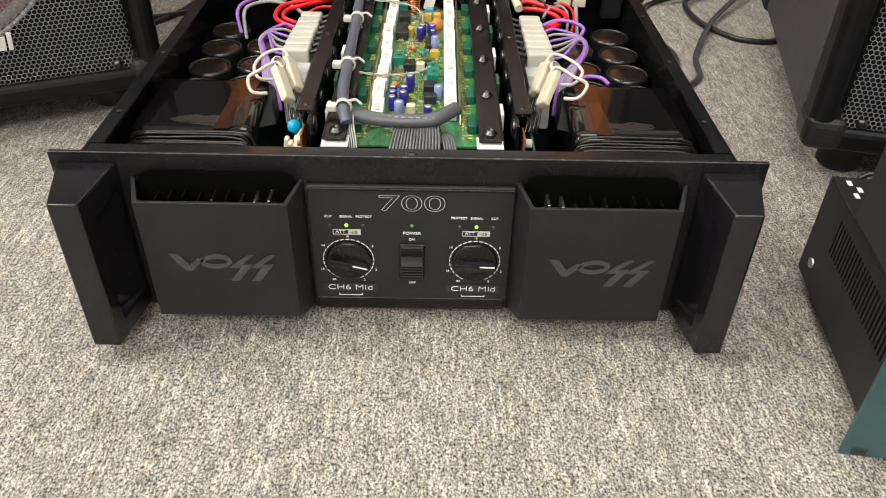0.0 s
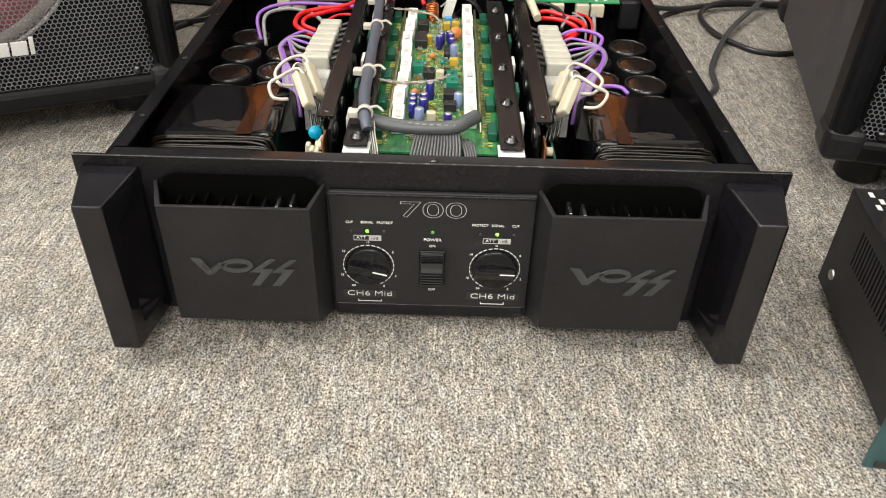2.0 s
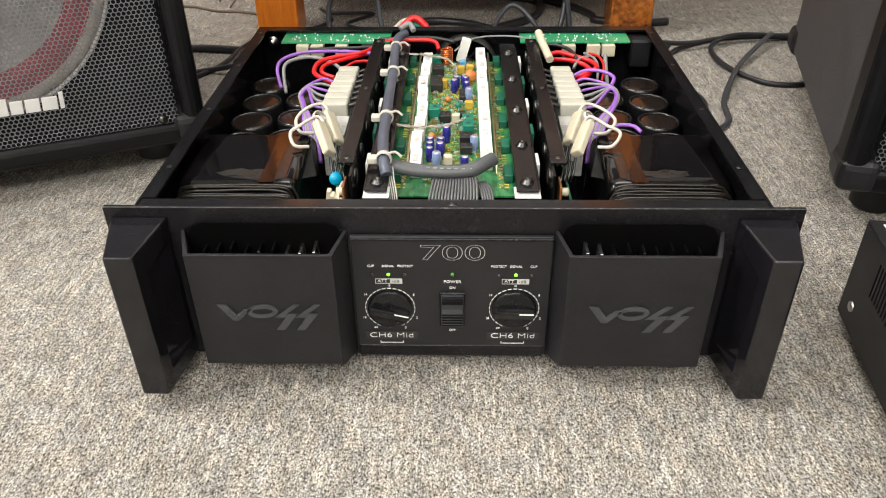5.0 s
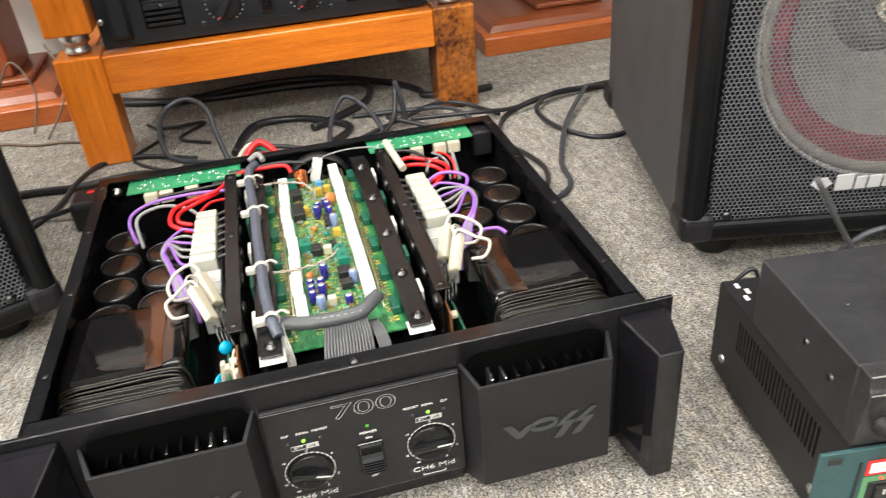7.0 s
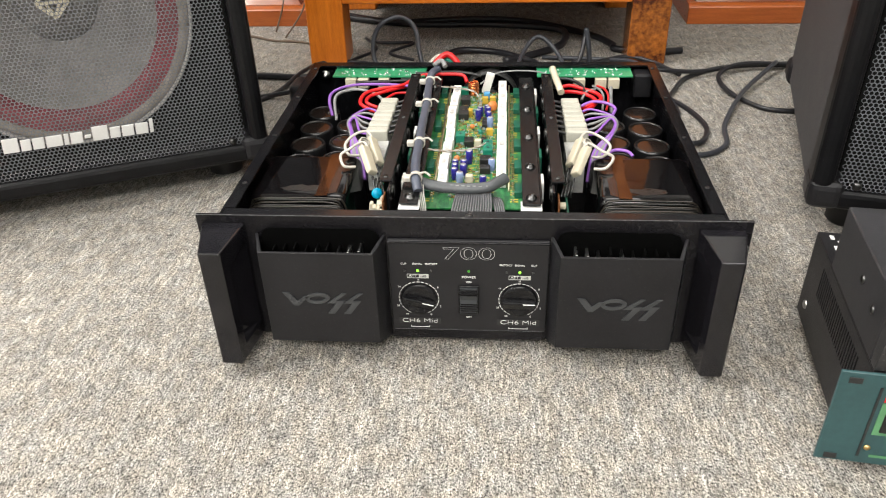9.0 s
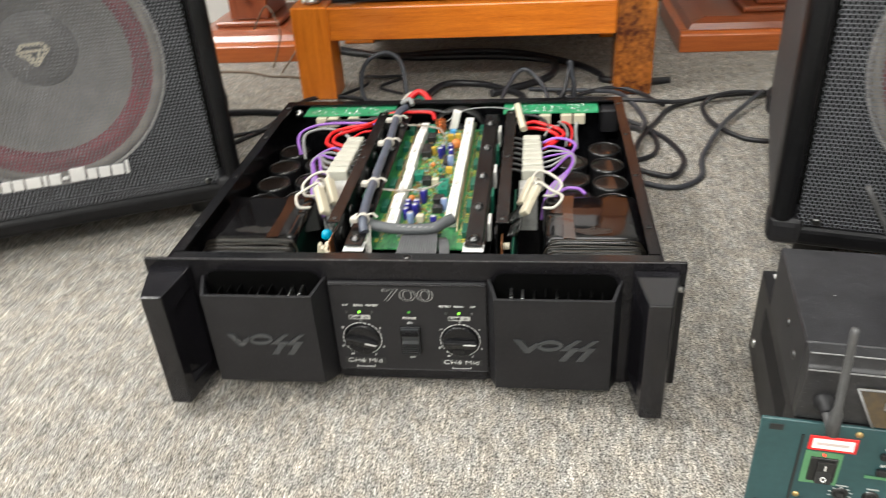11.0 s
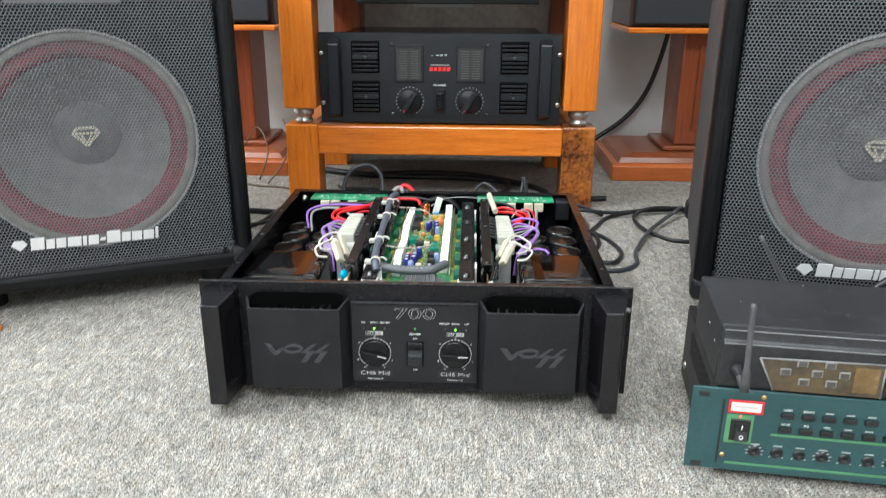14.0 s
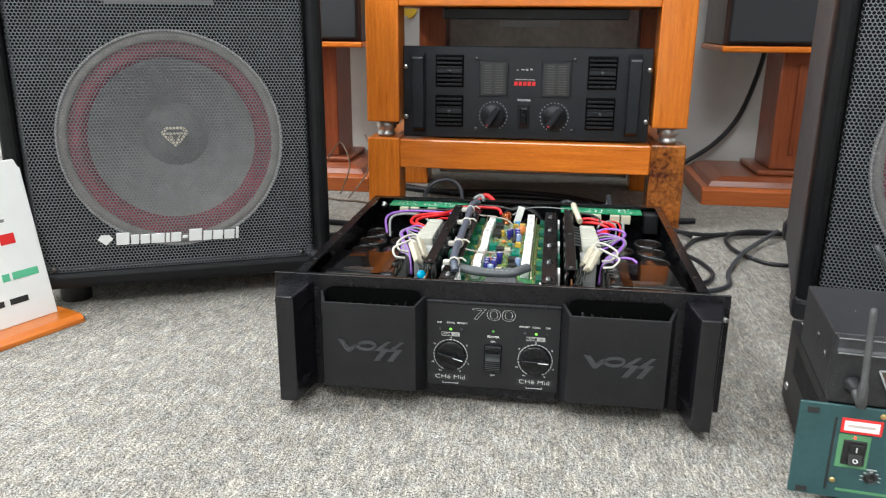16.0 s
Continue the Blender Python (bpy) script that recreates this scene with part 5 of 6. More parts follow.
def harness():
    # sleeved loom along the left clamp bar, with white ties
    wire([(-0.05, 0.07, 0.131), (-0.0535, 0.083, 0.137), (-0.057, 0.12, 0.1385), (-0.058, 0.165, 0.1385), (-0.0595, 0.22, 0.138), (-0.06, 0.272, 0.138), (-0.0625, 0.33, 0.138), (-0.0615, 0.36, 0.142), (-0.054, 0.375, 0.143)], 0.0046, SLEEVE, "sleeved_loom", None, 12, 6)
    for x, y in ((-0.0535, 0.085), (-0.058, 0.164), (-0.06, 0.272), (-0.0625, 0.345)):
        t = part("cable_tie", lathe(bmesh.new(), [(0.0052, -0.0022), (0.0063, -0.0022), (0.0066, 0.0022), (0.0052, 0.0022)], 16, pose(x, y, 0.138, 90)), W_WHT, AMP, "white nylon cable tie")
        part("tie_head", block(x - 0.013, x - 0.005, y - 0.004, y + 0.004, 0.1345, 0.14, 0.0012, 2), W_WHT, t)
        part("tie_tail", tube(bmesh.new(), [(x + 0.004, y, 0.142), (x + 0.009, y + 0.003, 0.142), (x + 0.014, y + 0.001, 0.139)], 0.0012, 6, 4), W_WHT, t)
    for k in range(4):   # white leads falling over the front edge
        x = -0.05 + 0.0017 * k
        wire([(x - 0.004, 0.1, 0.14), (x - 0.002, 0.086, 0.1445), (x, 0.07, 0.137), (x + 0.003, 0.055, 0.122), (x + 0.004, 0.045, 0.1), (x + 0.004, 0.042, 0.08)], 0.0008, W_LEAD, seg=6)
    for path in ([(-0.05, 0.165, 0.14), (-0.03, 0.17, 0.131), (-0.012, 0.175, 0.128), (0.004, 0.185, 0.127), (0.012, 0.199, 0.124)],
                 [(-0.055, 0.347, 0.14), (-0.03, 0.352, 0.134), (-0.008, 0.345, 0.13), (0.002, 0.325, 0.127), (0.0015, 0.305, 0.122)]):   # twisted leads across the board
        for phase, mat in ((0, W_LEAD), (math.pi, W_TWIST)):
            pts = []
            for i in range(len(path) - 1):
                p, q = Vector(path[i]), Vector(path[i + 1])
                for j in range(8):
                    w = p.lerp(q, j / 8)
                    ang = phase + (i * 8 + j) * 1.05
                    pts.append((w.x, w.y + 0.0011 * math.cos(ang), w.z + 0.0011 * math.sin(ang)))
            wire(pts, 0.00095, mat, seg=6, n=2)
    wire([(-0.06, 0.375, 0.148), (-0.05, 0.38, 0.152), (-0.045, 0.372, 0.147)], 0.003, W_GRY, "loom_tail")
    # red supply leads
    wire([(-0.018, 0.378, 0.128), (-0.024, 0.385, 0.142), (-0.05, 0.385, 0.1445), (-0.078, 0.378, 0.145), (-0.098, 0.352, 0.14), (-0.125, 0.34, 0.139), (-0.142, 0.325, 0.138), (-0.144, 0.3, 0.134), (-0.132, 0.288, 0.128), (-0.122, 0.287, 0.122)], 0.0032, W_RED)
    wire([(-0.09, 0.36, 0.134), (-0.12, 0.335, 0.135), (-0.136, 0.322, 0.133), (-0.137, 0.306, 0.129), (-0.124, 0.302, 0.121)], 0.003, W_RED)
    wire([(-0.09, 0.345, 0.125), (-0.106, 0.34, 0.127), (-0.116, 0.325, 0.125)], 0.0022, W_RED)
    wire([(-0.16, 0.362, 0.139), (-0.13, 0.362, 0.142), (-0.1, 0.365, 0.1415), (-0.085, 0.37, 0.14)], 0.0024, W_BLK)
    wire([(-0.085, 0.385, 0.146), (-0.03, 0.388, 0.148), (0.0, 0.385, 0.14)], 0.0028, W_BLK)
    for s in (1,):
        wire([(0.096, 0.352, 0.13), (0.11, 0.352, 0.139), (0.125, 0.342, 0.139), (0.142, 0.33, 0.136), (0.147, 0.315, 0.133), (0.136, 0.305, 0.13), (0.122, 0.302, 0.122)], 0.0032, W_RED)
        wire([(0.1, 0.345, 0.128), (0.118, 0.335, 0.135), (0.135, 0.325, 0.132), (0.14, 0.31, 0.126), (0.124, 0.289, 0.122)], 0.0032, W_RED)
        wire([(0.086, 0.345, 0.135), (0.095, 0.365, 0.145), (0.115, 0.36, 0.147), (0.128, 0.34, 0.14), (0.124, 0.318, 0.125)], 0.0026, W_BLK)
        wire([(0.146, 0.37, 0.125), (0.155, 0.355, 0.128), (0.158, 0.335, 0.122), (0.155, 0.32, 0.11)], 0.0018, W_RED)
        wire([(0.142, 0.37, 0.125), (0.15, 0.352, 0.126), (0.152, 0.335, 0.12), (0.15, 0.32, 0.11)], 0.0018, W_GRY)
        wire([(0.165, 0.37, 0.122), (0.163, 0.35, 0.116), (0.164, 0.335, 0.1)], 0.003, W_GRY)
        wire([(0.124, 0.32, 0.128), (0.132, 0.335, 0.138), (0.142, 0.34, 0.138)], 0.002, W_GRY)
    wire([(0.0, 0.362, 0.136), (0.02, 0.385, 0.147), (0.05, 0.392, 0.149), (0.08, 0.385, 0.148), (0.09, 0.365, 0.142)], 0.0013, W_GRY)
    part("cream_sleeve", tube(bmesh.new(), [(0.09, 0.368, 0.146), (0.094, 0.345, 0.14), (0.099, 0.32, 0.133)], 0.0042, 10, 5), CREAM, AMP)
    # purple and grey bundles leaving the plugs
    for s in (-1, 1):
        for k in range(6):
            y = 0.222 + 0.0125 * k
            mat = (W_PUR, W_GRY, W_GRY, W_PUR, W_GRY, W_PUR)[k]
            far = (0.156 if s > 0 else 0.148) + 0.0011 * (k % 3)
            wire([(s * 0.12, y, 0.123), (s * 0.132, y + 0.001, 0.127 + 0.0008 * k), (s * (far - 0.005), 0.256 + 0.0028 * k, 0.1325 - 0.0006 * k), (s * far, 0.243 + 0.0026 * k, 0.13 - 0.001 * k), (s * (far - 0.006), 0.222 + 0.002 * k, 0.124), (s * (0.138 - 0.002 * k), 0.195, 0.114), (s * (0.13 - 0.002 * k), 0.17, 0.09)], 0.0019, mat)
    wire([(-0.085, 0.352, 0.137), (-0.12, 0.356, 0.139), (-0.16, 0.352, 0.14), (-0.182, 0.338, 0.136), (-0.187, 0.322, 0.125), (-0.183, 0.312, 0.105)], 0.0025, W_PUR)
    wire([(-0.112, 0.318, 0.112), (-0.125, 0.328, 0.128), (-0.145, 0.338, 0.137), (-0.165, 0.338, 0.137), (-0.18, 0.325, 0.128), (-0.178, 0.31, 0.1)], 0.0025, W_GRY)
    wire([(0.122, 0.3, 0.127), (0.135, 0.305, 0.134), (0.15, 0.298, 0.137), (0.16, 0.287, 0.133), (0.156, 0.275, 0.125)], 0.0025, W_PUR)
    wire([(0.14, 0.178, 0.12), (0.148, 0.18, 0.1265), (0.16, 0.178, 0.126), (0.166, 0.172, 0.12)], 0.0024, W_PUR)
    # front left corner: blue disc capacitor and cream plug
    part("disc_capacitor", lathe(bmesh.new(), [(0, -0.002), (0.0045, -0.0015), (0.0056, 0), (0.0045, 0.0015), (0, 0.002)], 18, pose(-0.0925, 0.085, 0.12, 70, 0, 25)), DISC, AMP, "blue disc capacitor")
    part("disc_capacitor", lathe(bmesh.new(), [(0, -0.002), (0.008, -0.0015), (0.0095, 0), (0.008, 0.0015), (0, 0.002)], 18, pose(-0.101, 0.072, 0.095, 80, 0, 60)), DISC, AMP, "blue disc capacitor")
    for k in range(4):
        b = block(-0.0018, 0.0018, -0.003, 0.003, -0.02, 0.008, 0.0008)
        b.transform(pose(-0.096 + 0.0034 * k, 0.066 - 0.001 * k, 0.113 - 0.002 * k) @ pose(0, 0, 0, 12 * (k % 2), 8 - 5 * k, 0))
        part("cream_plug", b, CREAM, AMP)
    part("brown_leads", tube(bmesh.new(), [(-0.086, 0.08, 0.12), (-0.088, 0.065, 0.118), (-0.087, 0.05, 0.1)], 0.0012, 6, 4), CREAM, AMP)


main_board()
rear_boards()
for side in (-1, 1):
    transformer(side)
    capacitors(side)
    heat_sink(side)
harness()


# ---- rack effects unit with a receiver on top ----
MX = Matrix.Translation((0.275, -0.134, 0)) @ pose(0, 0, 0, 0, 0, -7.2)


def effects_unit():
    mx = thing("rack_effects_unit", MX, "black steel rack unit with dark teal front panel on carpet", "audio mixer")
    part("front_panel", block(0, 0.4826, 0, 0.003, 0.0105, 0.0995, 0.0007), TEAL, mx, "dark teal front panel with green lines")
    w = bmesh.new()
    box(w, 0.0225, 0.46, 0.0032, 0.199, 0.0108, 0.013)
    part("bottom_plate", w, MATT, mx)
    part("top_cover", block(0.0225, 0.46, 0.0032, 0.199, 0.0965, 0.0985, 0.0005), MATT, mx)
    part("rear_wall", block(0.0225, 0.46, 0.197, 0.199, 0.0132, 0.0963), MATT, mx)
    for x in (0.0225, 0.458):   # side walls with a row of slanted vent slots
        for x0, y0, y1, z0, z1 in ((x, 0.0034, 0.0330, 0.0132, 0.0963), (x, 0.158, 0.1968, 0.0132, 0.0963), (x, 0.033, 0.158, 0.0132, 0.055), (x, 0.033, 0.158, 0.085, 0.0963)):
            part("side_wall", block(x0, x0 + 0.002, y0, y1, z0, z1), MATT, mx)
        for k in range(25):
            part("vent_bar", block(x, x + 0.002, 0.033 + 0.005 * k, 0.0355 + 0.005 * k, 0.055, 0.085), MATT, mx)
        for y, z in ((0.03, 0.03), (0.178, 0.03)):
            part("side_screw", lathe(bmesh.new(), [(0.0045, 0), (0.0043, 0.0012), (0.002, 0.0022), (0, 0.0016)], 12, pose(x, y, z, 0, -90, 0)), STEEL, mx)
    inside = material("inner_card", (0.3, 0.17, 0.08), 0.5, vary=0.4, scale=60)
    part("inner_board", block(0.04, 0.3, 0.05, 0.12, 0.02, 0.075), inside, mx)
    for x in (0.05, 0.43):
        for y in (0.03, 0.17):
            part("foot", cylinder(bmesh.new(), x, y, 0, 0.009, 0.0107, 14), RUBBER, mx)
    y = -0.0002
    for z in (0.0155, 0.0925):
        part("rack_slot", block(0.006, 0.0155, -0.0008, y, z - 0.0028, z + 0.0028, 0.0003), BLACKP, mx)
    part("edge_slot", block(0.0285, 0.0303, -0.0008, y, 0.0185, 0.088), BLACKP, mx)
    lab = part("sticker", block(0.0338, 0.0658, -0.001, y, 0.0748, 0.0888, 0.0004), REDLBL, mx, "white sticker with a red border")
    part("sticker_field", block(0.0362, 0.0634, -0.0014, -0.0011, 0.0774, 0.0866), CARD, lab)
    part("sticker_print", block(0.039, 0.06, -0.0016, -0.00145, 0.081, 0.0832), material("faint_print", (0.6, 0.5, 0.48), 0.6), lab)
    gf = bmesh.new()
    for x0, x1, z0, z1 in ((0.0335, 0.0585, 0.0685, 0.0735), (0.0335, 0.0585, 0.042, 0.0452), (0.0335, 0.0378, 0.0452, 0.0685), (0.0562, 0.0585, 0.0452, 0.0685)):
        box(gf, x0, x1, -0.0008, y, z0, z1)
    part("switch_surround", gf, GREENLINE, mx)
    sw = part("power_switch", block(0.0379, 0.0561, -0.002, y, 0.0453, 0.0684, 0.0005), ICBLK, mx, "black rocker switch")
    part("rocker", prism(bmesh.new(), [(-0.0022, 0.066), (-0.0045, 0.066), (-0.0032, 0.0565), (-0.0065, 0.0475), (-0.0022, 0.0475)], 0.0425, 0.0535, "x", 0.0004), ICBLK, sw)
    part("on_mark", block(0.0474, 0.0482, -0.0052, -0.0044, 0.0595, 0.0638), WHITEP, sw)
    part("off_mark", lathe(bmesh.new(), [(0.0013, 0), (0.0013, 0.0004), (0.002, 0.0004), (0.002, 0)], 14, pose(0.0478, -0.0057, 0.0515, 70)), WHITEP, sw)
    part("lamp", lathe(bmesh.new(), [(0.0012, 0), (0.001, 0.001), (0, 0.0013)], 10, pose(0.046, -0.0009, 0.0712, 90)), glowing("red_lamp", (1, 0.05, 0.03), 1.5), mx)
    for x, z in ((0.0645, 0.0935), (0.0342, 0.028)):
        part("brass_screw", lathe(bmesh.new(), [(0.0026, 0), (0.0025, 0.0008), (0.001, 0.0014), (0, 0.0012)], 12, pose(x, y, z, 90)), BRASS, mx)
    for k in range(18):
        x = 0.0873 + 0.0184 * k
        for z in (0.0768, 0.0615):
            part("button", block(x - 0.0058, x + 0.0058, -0.0035, y, z - 0.0026, z + 0.0026, 0.0008, 2), ICBLK, mx)
            word = {(0, 0.0768): "USER", (1, 0.0768): "ECHO", (0, 0.0615): "SAVE", (1, 0.0615): "EQ", (2, 0.0615): "VOL"}.get((k, z))
            if word:
                lettering("caption", word, 0.0031, WHITEP, mx, pose(x, y - 0.0003, z + 0.0052, 90), 1.15)
            else:
                part("caption", block(x - 0.0035, x + 0.0035, -0.0006, y, z + 0.0045, z + 0.0058), DIMPRINT, mx)
    for z, x0 in ((0.0545, 0.0755), (0.0195, 0.0375)):
        part("green_line", block(x0, 0.445, -0.0006, y, z - 0.0012, z + 0.0012), GREENLINE, mx)
    for k in range(18):
        x = 0.0632 + 0.0204 * k
        if x > 0.44:
            break
        j = part("jack", lathe(bmesh.new(), [(0.0046, 0), (0.0046, 0.0012), (0.0034, 0.0018), (0.0026, 0.0006), (0, 0.0002)], 16, pose(x, y, 0.0347, 90)), ICBLK, mx)
        part("jack_ring", lathe(bmesh.new(), [(0.0047, 0), (0.0048, 0.0012), (0.0054, 0.0012), (0.0057, 0)], 20, pose(x, y, 0.0347, 90)), DARKSTEEL, j)
        part("caption", block(x - 0.004, x + 0.004, -0.0006, y, 0.0418, 0.0429), DIMPRINT, mx)
        for a in ((200, 165, 130, 90, 50, 15, -20) if k % 3 == 0 else (218, -38)):
            w = 0.0011 if k % 3 == 0 else 0.0008
            cx, cz = x + 0.0074 * math.cos(math.radians(a)), 0.0347 + 0.0064 * math.sin(math.radians(a)) - 0.0006
            part("side_caption", block(cx - w, cx + w, -0.0006, y, cz - 0.0004, cz + 0.0004), DIMPRINT, mx)
    for k in range(3):   # pale writing on the cover beside the receiver
        part("cover_print", block(0.031 + 0.005 * (k % 2), 0.0345 + 0.005 * (k % 2), 0.168 + 0.009 * k, 0.175 + 0.009 * k, 0.0986, 0.0988), WHITEP, mx)


def receiver():
    m = MX @ pose(0.021, 0.002, 0.099)
    rc = thing("wireless_receiver", m, "dusty black wireless receiver with antennas lying on the rack unit", "receiver")
    dusty = material("dusty_black_top", (0.019, 0.019, 0.0215), 0.42, vary=0.35, scale=12, bump=0.15, bump_scale=700, dust=0.1)
    W, D, H = 0.42, 0.137, 0.06
    part("case", block(0, W, 0.012, D, 0.001, H, 0.0012), dusty, rc)
    fr = bmesh.new()
    prism(fr, [(0.0118, H), (0.0005, H), (-0.0012, H - 0.0085), (-0.0032, H - 0.0105), (-0.0032, H - 0.0125), (0.0015, 0.001), (0.0118, 0.001)], 0.0005, W - 0.0005, "x", 0.0008)
    part("front_moulding", fr, material("scuffed_grey_moulding", (0.024, 0.024, 0.026), 0.38, vary=0.5, scale=18, dust=0.22, bump=0.1, bump_scale=900), rc)
    part("edge_line", block(0.001, W - 0.001, -0.0038, -0.0033, H - 0.0122, H - 0.0112), W_GRY, rc)
    # Brown in the smoked glass colour stands in for reflected wood.
    scr = material("smoked_window", (0.05, 0.043, 0.036), 0.1, second=(0.11, 0.075, 0.035), vary=0.2, scale=20, coat=0.5)
    part("display_window", prism(bmesh.new(), [(0.034, 0.036), (0.142, 0.038), (0.142, 0.004), (0.049, 0.004)], -0.0035, -0.001, "y"), scr, rc, "smoked trapezoid display window")
    for a, b in (((0.034, 0.036), (0.142, 0.038)), ((0.034, 0.036), (0.049, 0.004)), ((0.142, 0.038), (0.142, 0.004)), ((0.147, 0.038), (0.147, 0.006)), ((0.147, 0.038), (0.3, 0.041))):
        part("window_edge", tube(bmesh.new(), [(a[0], -0.0038, a[1]), (b[0], -0.0038, b[1])], 0.0009, 6, 1), W_GRY, rc)
    keym = material("dusty_key", (0.2, 0.19, 0.18), 0.5, vary=0.2, scale=200)
    keyf = material("worn_key_face", (0.075, 0.07, 0.066), 0.42, vary=0.3, scale=150)
    for x, z in ((0.0574, 0.024), (0.0711, 0.0336), (0.0849, 0.0243), (0.0744, 0.0149), (0.0951, 0.0338), (0.0981, 0.0151), (0.1083, 0.0245)):
        k = part("key", block(x - 0.005, x + 0.005, -0.0052, -0.0036, z - 0.0038, z + 0.0038, 0.0008), keym, rc)
        part("key_face", block(x - 0.0034, x + 0.0034, -0.0056, -0.0053, z - 0.0026, z + 0.0026), keyf, k)
    amber = material("amber_panel", (0.45, 0.24, 0.05), 0.4, vary=0.2)
    part("amber_label", block(0.1165, 0.138, -0.0046, -0.0036, 0.008, 0.0335, 0.0003), material("dim_amber_label", (0.16, 0.1, 0.04), 0.25, vary=0.3, scale=60), rc)
    part("amber_label", block(0.149, 0.3, -0.0046, -0.0016, 0.01, 0.037, 0.0003), amber, rc)
    part("red_lamp", cylinder(bmesh.new(), 0.1625, -0.0047, 0.0325, 0.0018, 0.0008, 10, TO_FRONT), REDLBL, rc)
    AERIAL = material("grey_black_aerial", (0.065, 0.065, 0.066), 0.5, vary=0.2)
    # front antenna: elbow, socket and rod
    cn = part("antenna_socket", lathe(bmesh.new(), [(0.0075, -0.004), (0.0075, 0.004), (0.005, 0.005), (0.005, 0.012), (0, 0.012)], 16, pose(0.0165, -0.001, 0.02, 90)), MATT, rc)
    an = part("antenna", tube(bmesh.new(), [(0.0165, -0.012, 0.02), (0.018, -0.017, 0.016), (0.0195, -0.021, 0.0125)], 0.0038, 10, 5), AERIAL, rc, "stubby black antenna on an elbow")
    part("rod", lathe(bmesh.new(), [(0, -0.004), (0.0042, -0.0034), (0.004, 0.014), (0.0028, 0.018), (0.0026, 0.066), (0.0028, 0.077), (0.0023, 0.0805), (0, 0.081)], 14, pose(0.0195, -0.0215, 0.0135, -4, -1, 0)), AERIAL, an)
    part("edge_line", block(0.001, W - 0.001, -0.0003, 0.0006, H - 0.0003, H + 0.0004), W_GRY, rc)
    specks = random.Random(5)
    for i in range(16):   # crumbs of white dust on the lid
        x, y, r = specks.uniform(0.02, 0.3), specks.uniform(0.02, 0.13), specks.choice((0.0004, 0.0005, 0.0008))
        part("dust_speck", lathe(bmesh.new(), [(r, 0), (r * 0.7, r * 0.5), (0, r * 0.6)], 6, pose(x, y, H + 0.0001)), WHITEP, rc)
    # rear antenna and cables behind
    part("rear_socket", tube(bmesh.new(), [(0.124, D, 0.014), (0.1245, 0.17, 0.012), (0.1243, 0.194, 0.008)], 0.0038, 10, 4), MATT, rc)
    part("rear_antenna", tube(bmesh.new(), [(0.1265, 0.194, 0.001), (0.1025, 0.194, 0.036), (0.0696, 0.194, 0.0905)], 0.0025, 10, 5), AERIAL, rc, "thin antenna leaning behind the case")
    for z, y in ((0.036, 0.066), (0.031, 0.034)):
        part("case_screw", lathe(bmesh.new(), [(0.0036, 0), (0.0034, 0.001), (0.0016, 0.0018), (0, 0.0013)], 12, pose(-0.0001, y, z, 0, -90, 0)), DARKSTEEL, rc)


effects_unit()
receiver()


# ---- sign card ----
def sign():
    sg = thing("price_sign", Matrix.Translation((-0.613, 0.163, 0)) @ pose(0, 0, 0, 0, 0, 67.5), "white printed card leaning in an orange wooden base on carpet", "sign")
    # local x runs along the base towards its far end, local -y is the front
    part("base", prism(bmesh.new(), [(0.03, 0), (-0.03, 0), (-0.03, 0.006), (-0.022, 0.012), (0.03, 0.012)], -0.3, 0.004, "x", 0.001), ORANGE_X, sg)
    lean = pose(0, 0.009, 0.0122) @ pose(0, 0, 0, -11, 0, 0)
    cd = block(-0.285, -0.01, 0, 0.003, 0, 0.218, 0.0008)
    cd.transform(lean)
    part("card", cd, CARD, sg, "white card with coloured print")
    for x0, x1, z0, z1, mat in ((-0.062, -0.042, 0.108, 0.122, REDLBL), (-0.25, -0.068, 0.108, 0.122, REDLBL), (-0.058, -0.022, 0.06, 0.07, GREENP), (-0.072, -0.062, 0.06, 0.07, GREENP), (-0.2, -0.078, 0.06, 0.07, GREENP), (-0.07, -0.045, 0.028, 0.036, BLACKP), (-0.2, -0.078, 0.028, 0.036, BLACKP), (-0.06, -0.05, 0.138, 0.142, W_GRY), (-0.2, -0.066, 0.138, 0.143, W_GRY)):
        b = block(x0, x1, -0.0006, -0.0001, z0, z1)
        b.transform(lean)
        part("print_bar", b, mat, sg)


sign()


# ---- cables on the carpet ----
def cable(pts, r=0.0042, mat=None, label="black rubber cable lying on carpet", name="cable"):
    o = part(name, tube(bmesh.new(), [(x, y, max(z, r)) for x, y, z in pts], r, 8, 8), mat or CABLE)
    return tagged(o, label, "cable", "cables behind the amplifier")


cable([(0.25, 0.47, 0), (0.27, 0.56, 0.01), (0.31, 0.66, 0), (0.345, 0.725, 0), (0.42, 0.775, 0.004), (0.545, 0.795, 0), (0.62, 0.8, 0)], 0.0039)
cable([(0.19, 0.76, 0.01), (0.28, 0.72, 0.02), (0.36, 0.73, 0.012), (0.45, 0.77, 0.009), (0.56, 0.78, 0.004), (0.65, 0.78, 0)], 0.0039)
cable([(0.6, 0.7, 0), (0.5, 0.59, 0), (0.449, 0.58, 0), (0.42, 0.607, 0), (0.395, 0.66, 0.006), (0.397, 0.723, 0.01), (0.45, 0.765, 0.014), (0.56, 0.765, 0.01)], 0.0039)
cable([(0.24, 0.45, 0.004), (0.3, 0.418, 0), (0.345, 0.45, 0), (0.36, 0.52, 0.004), (0.4, 0.61, 0.01), (0.44, 0.68, 0.01), (0.5, 0.76, 0.018)], 0.0039, CABLEG)
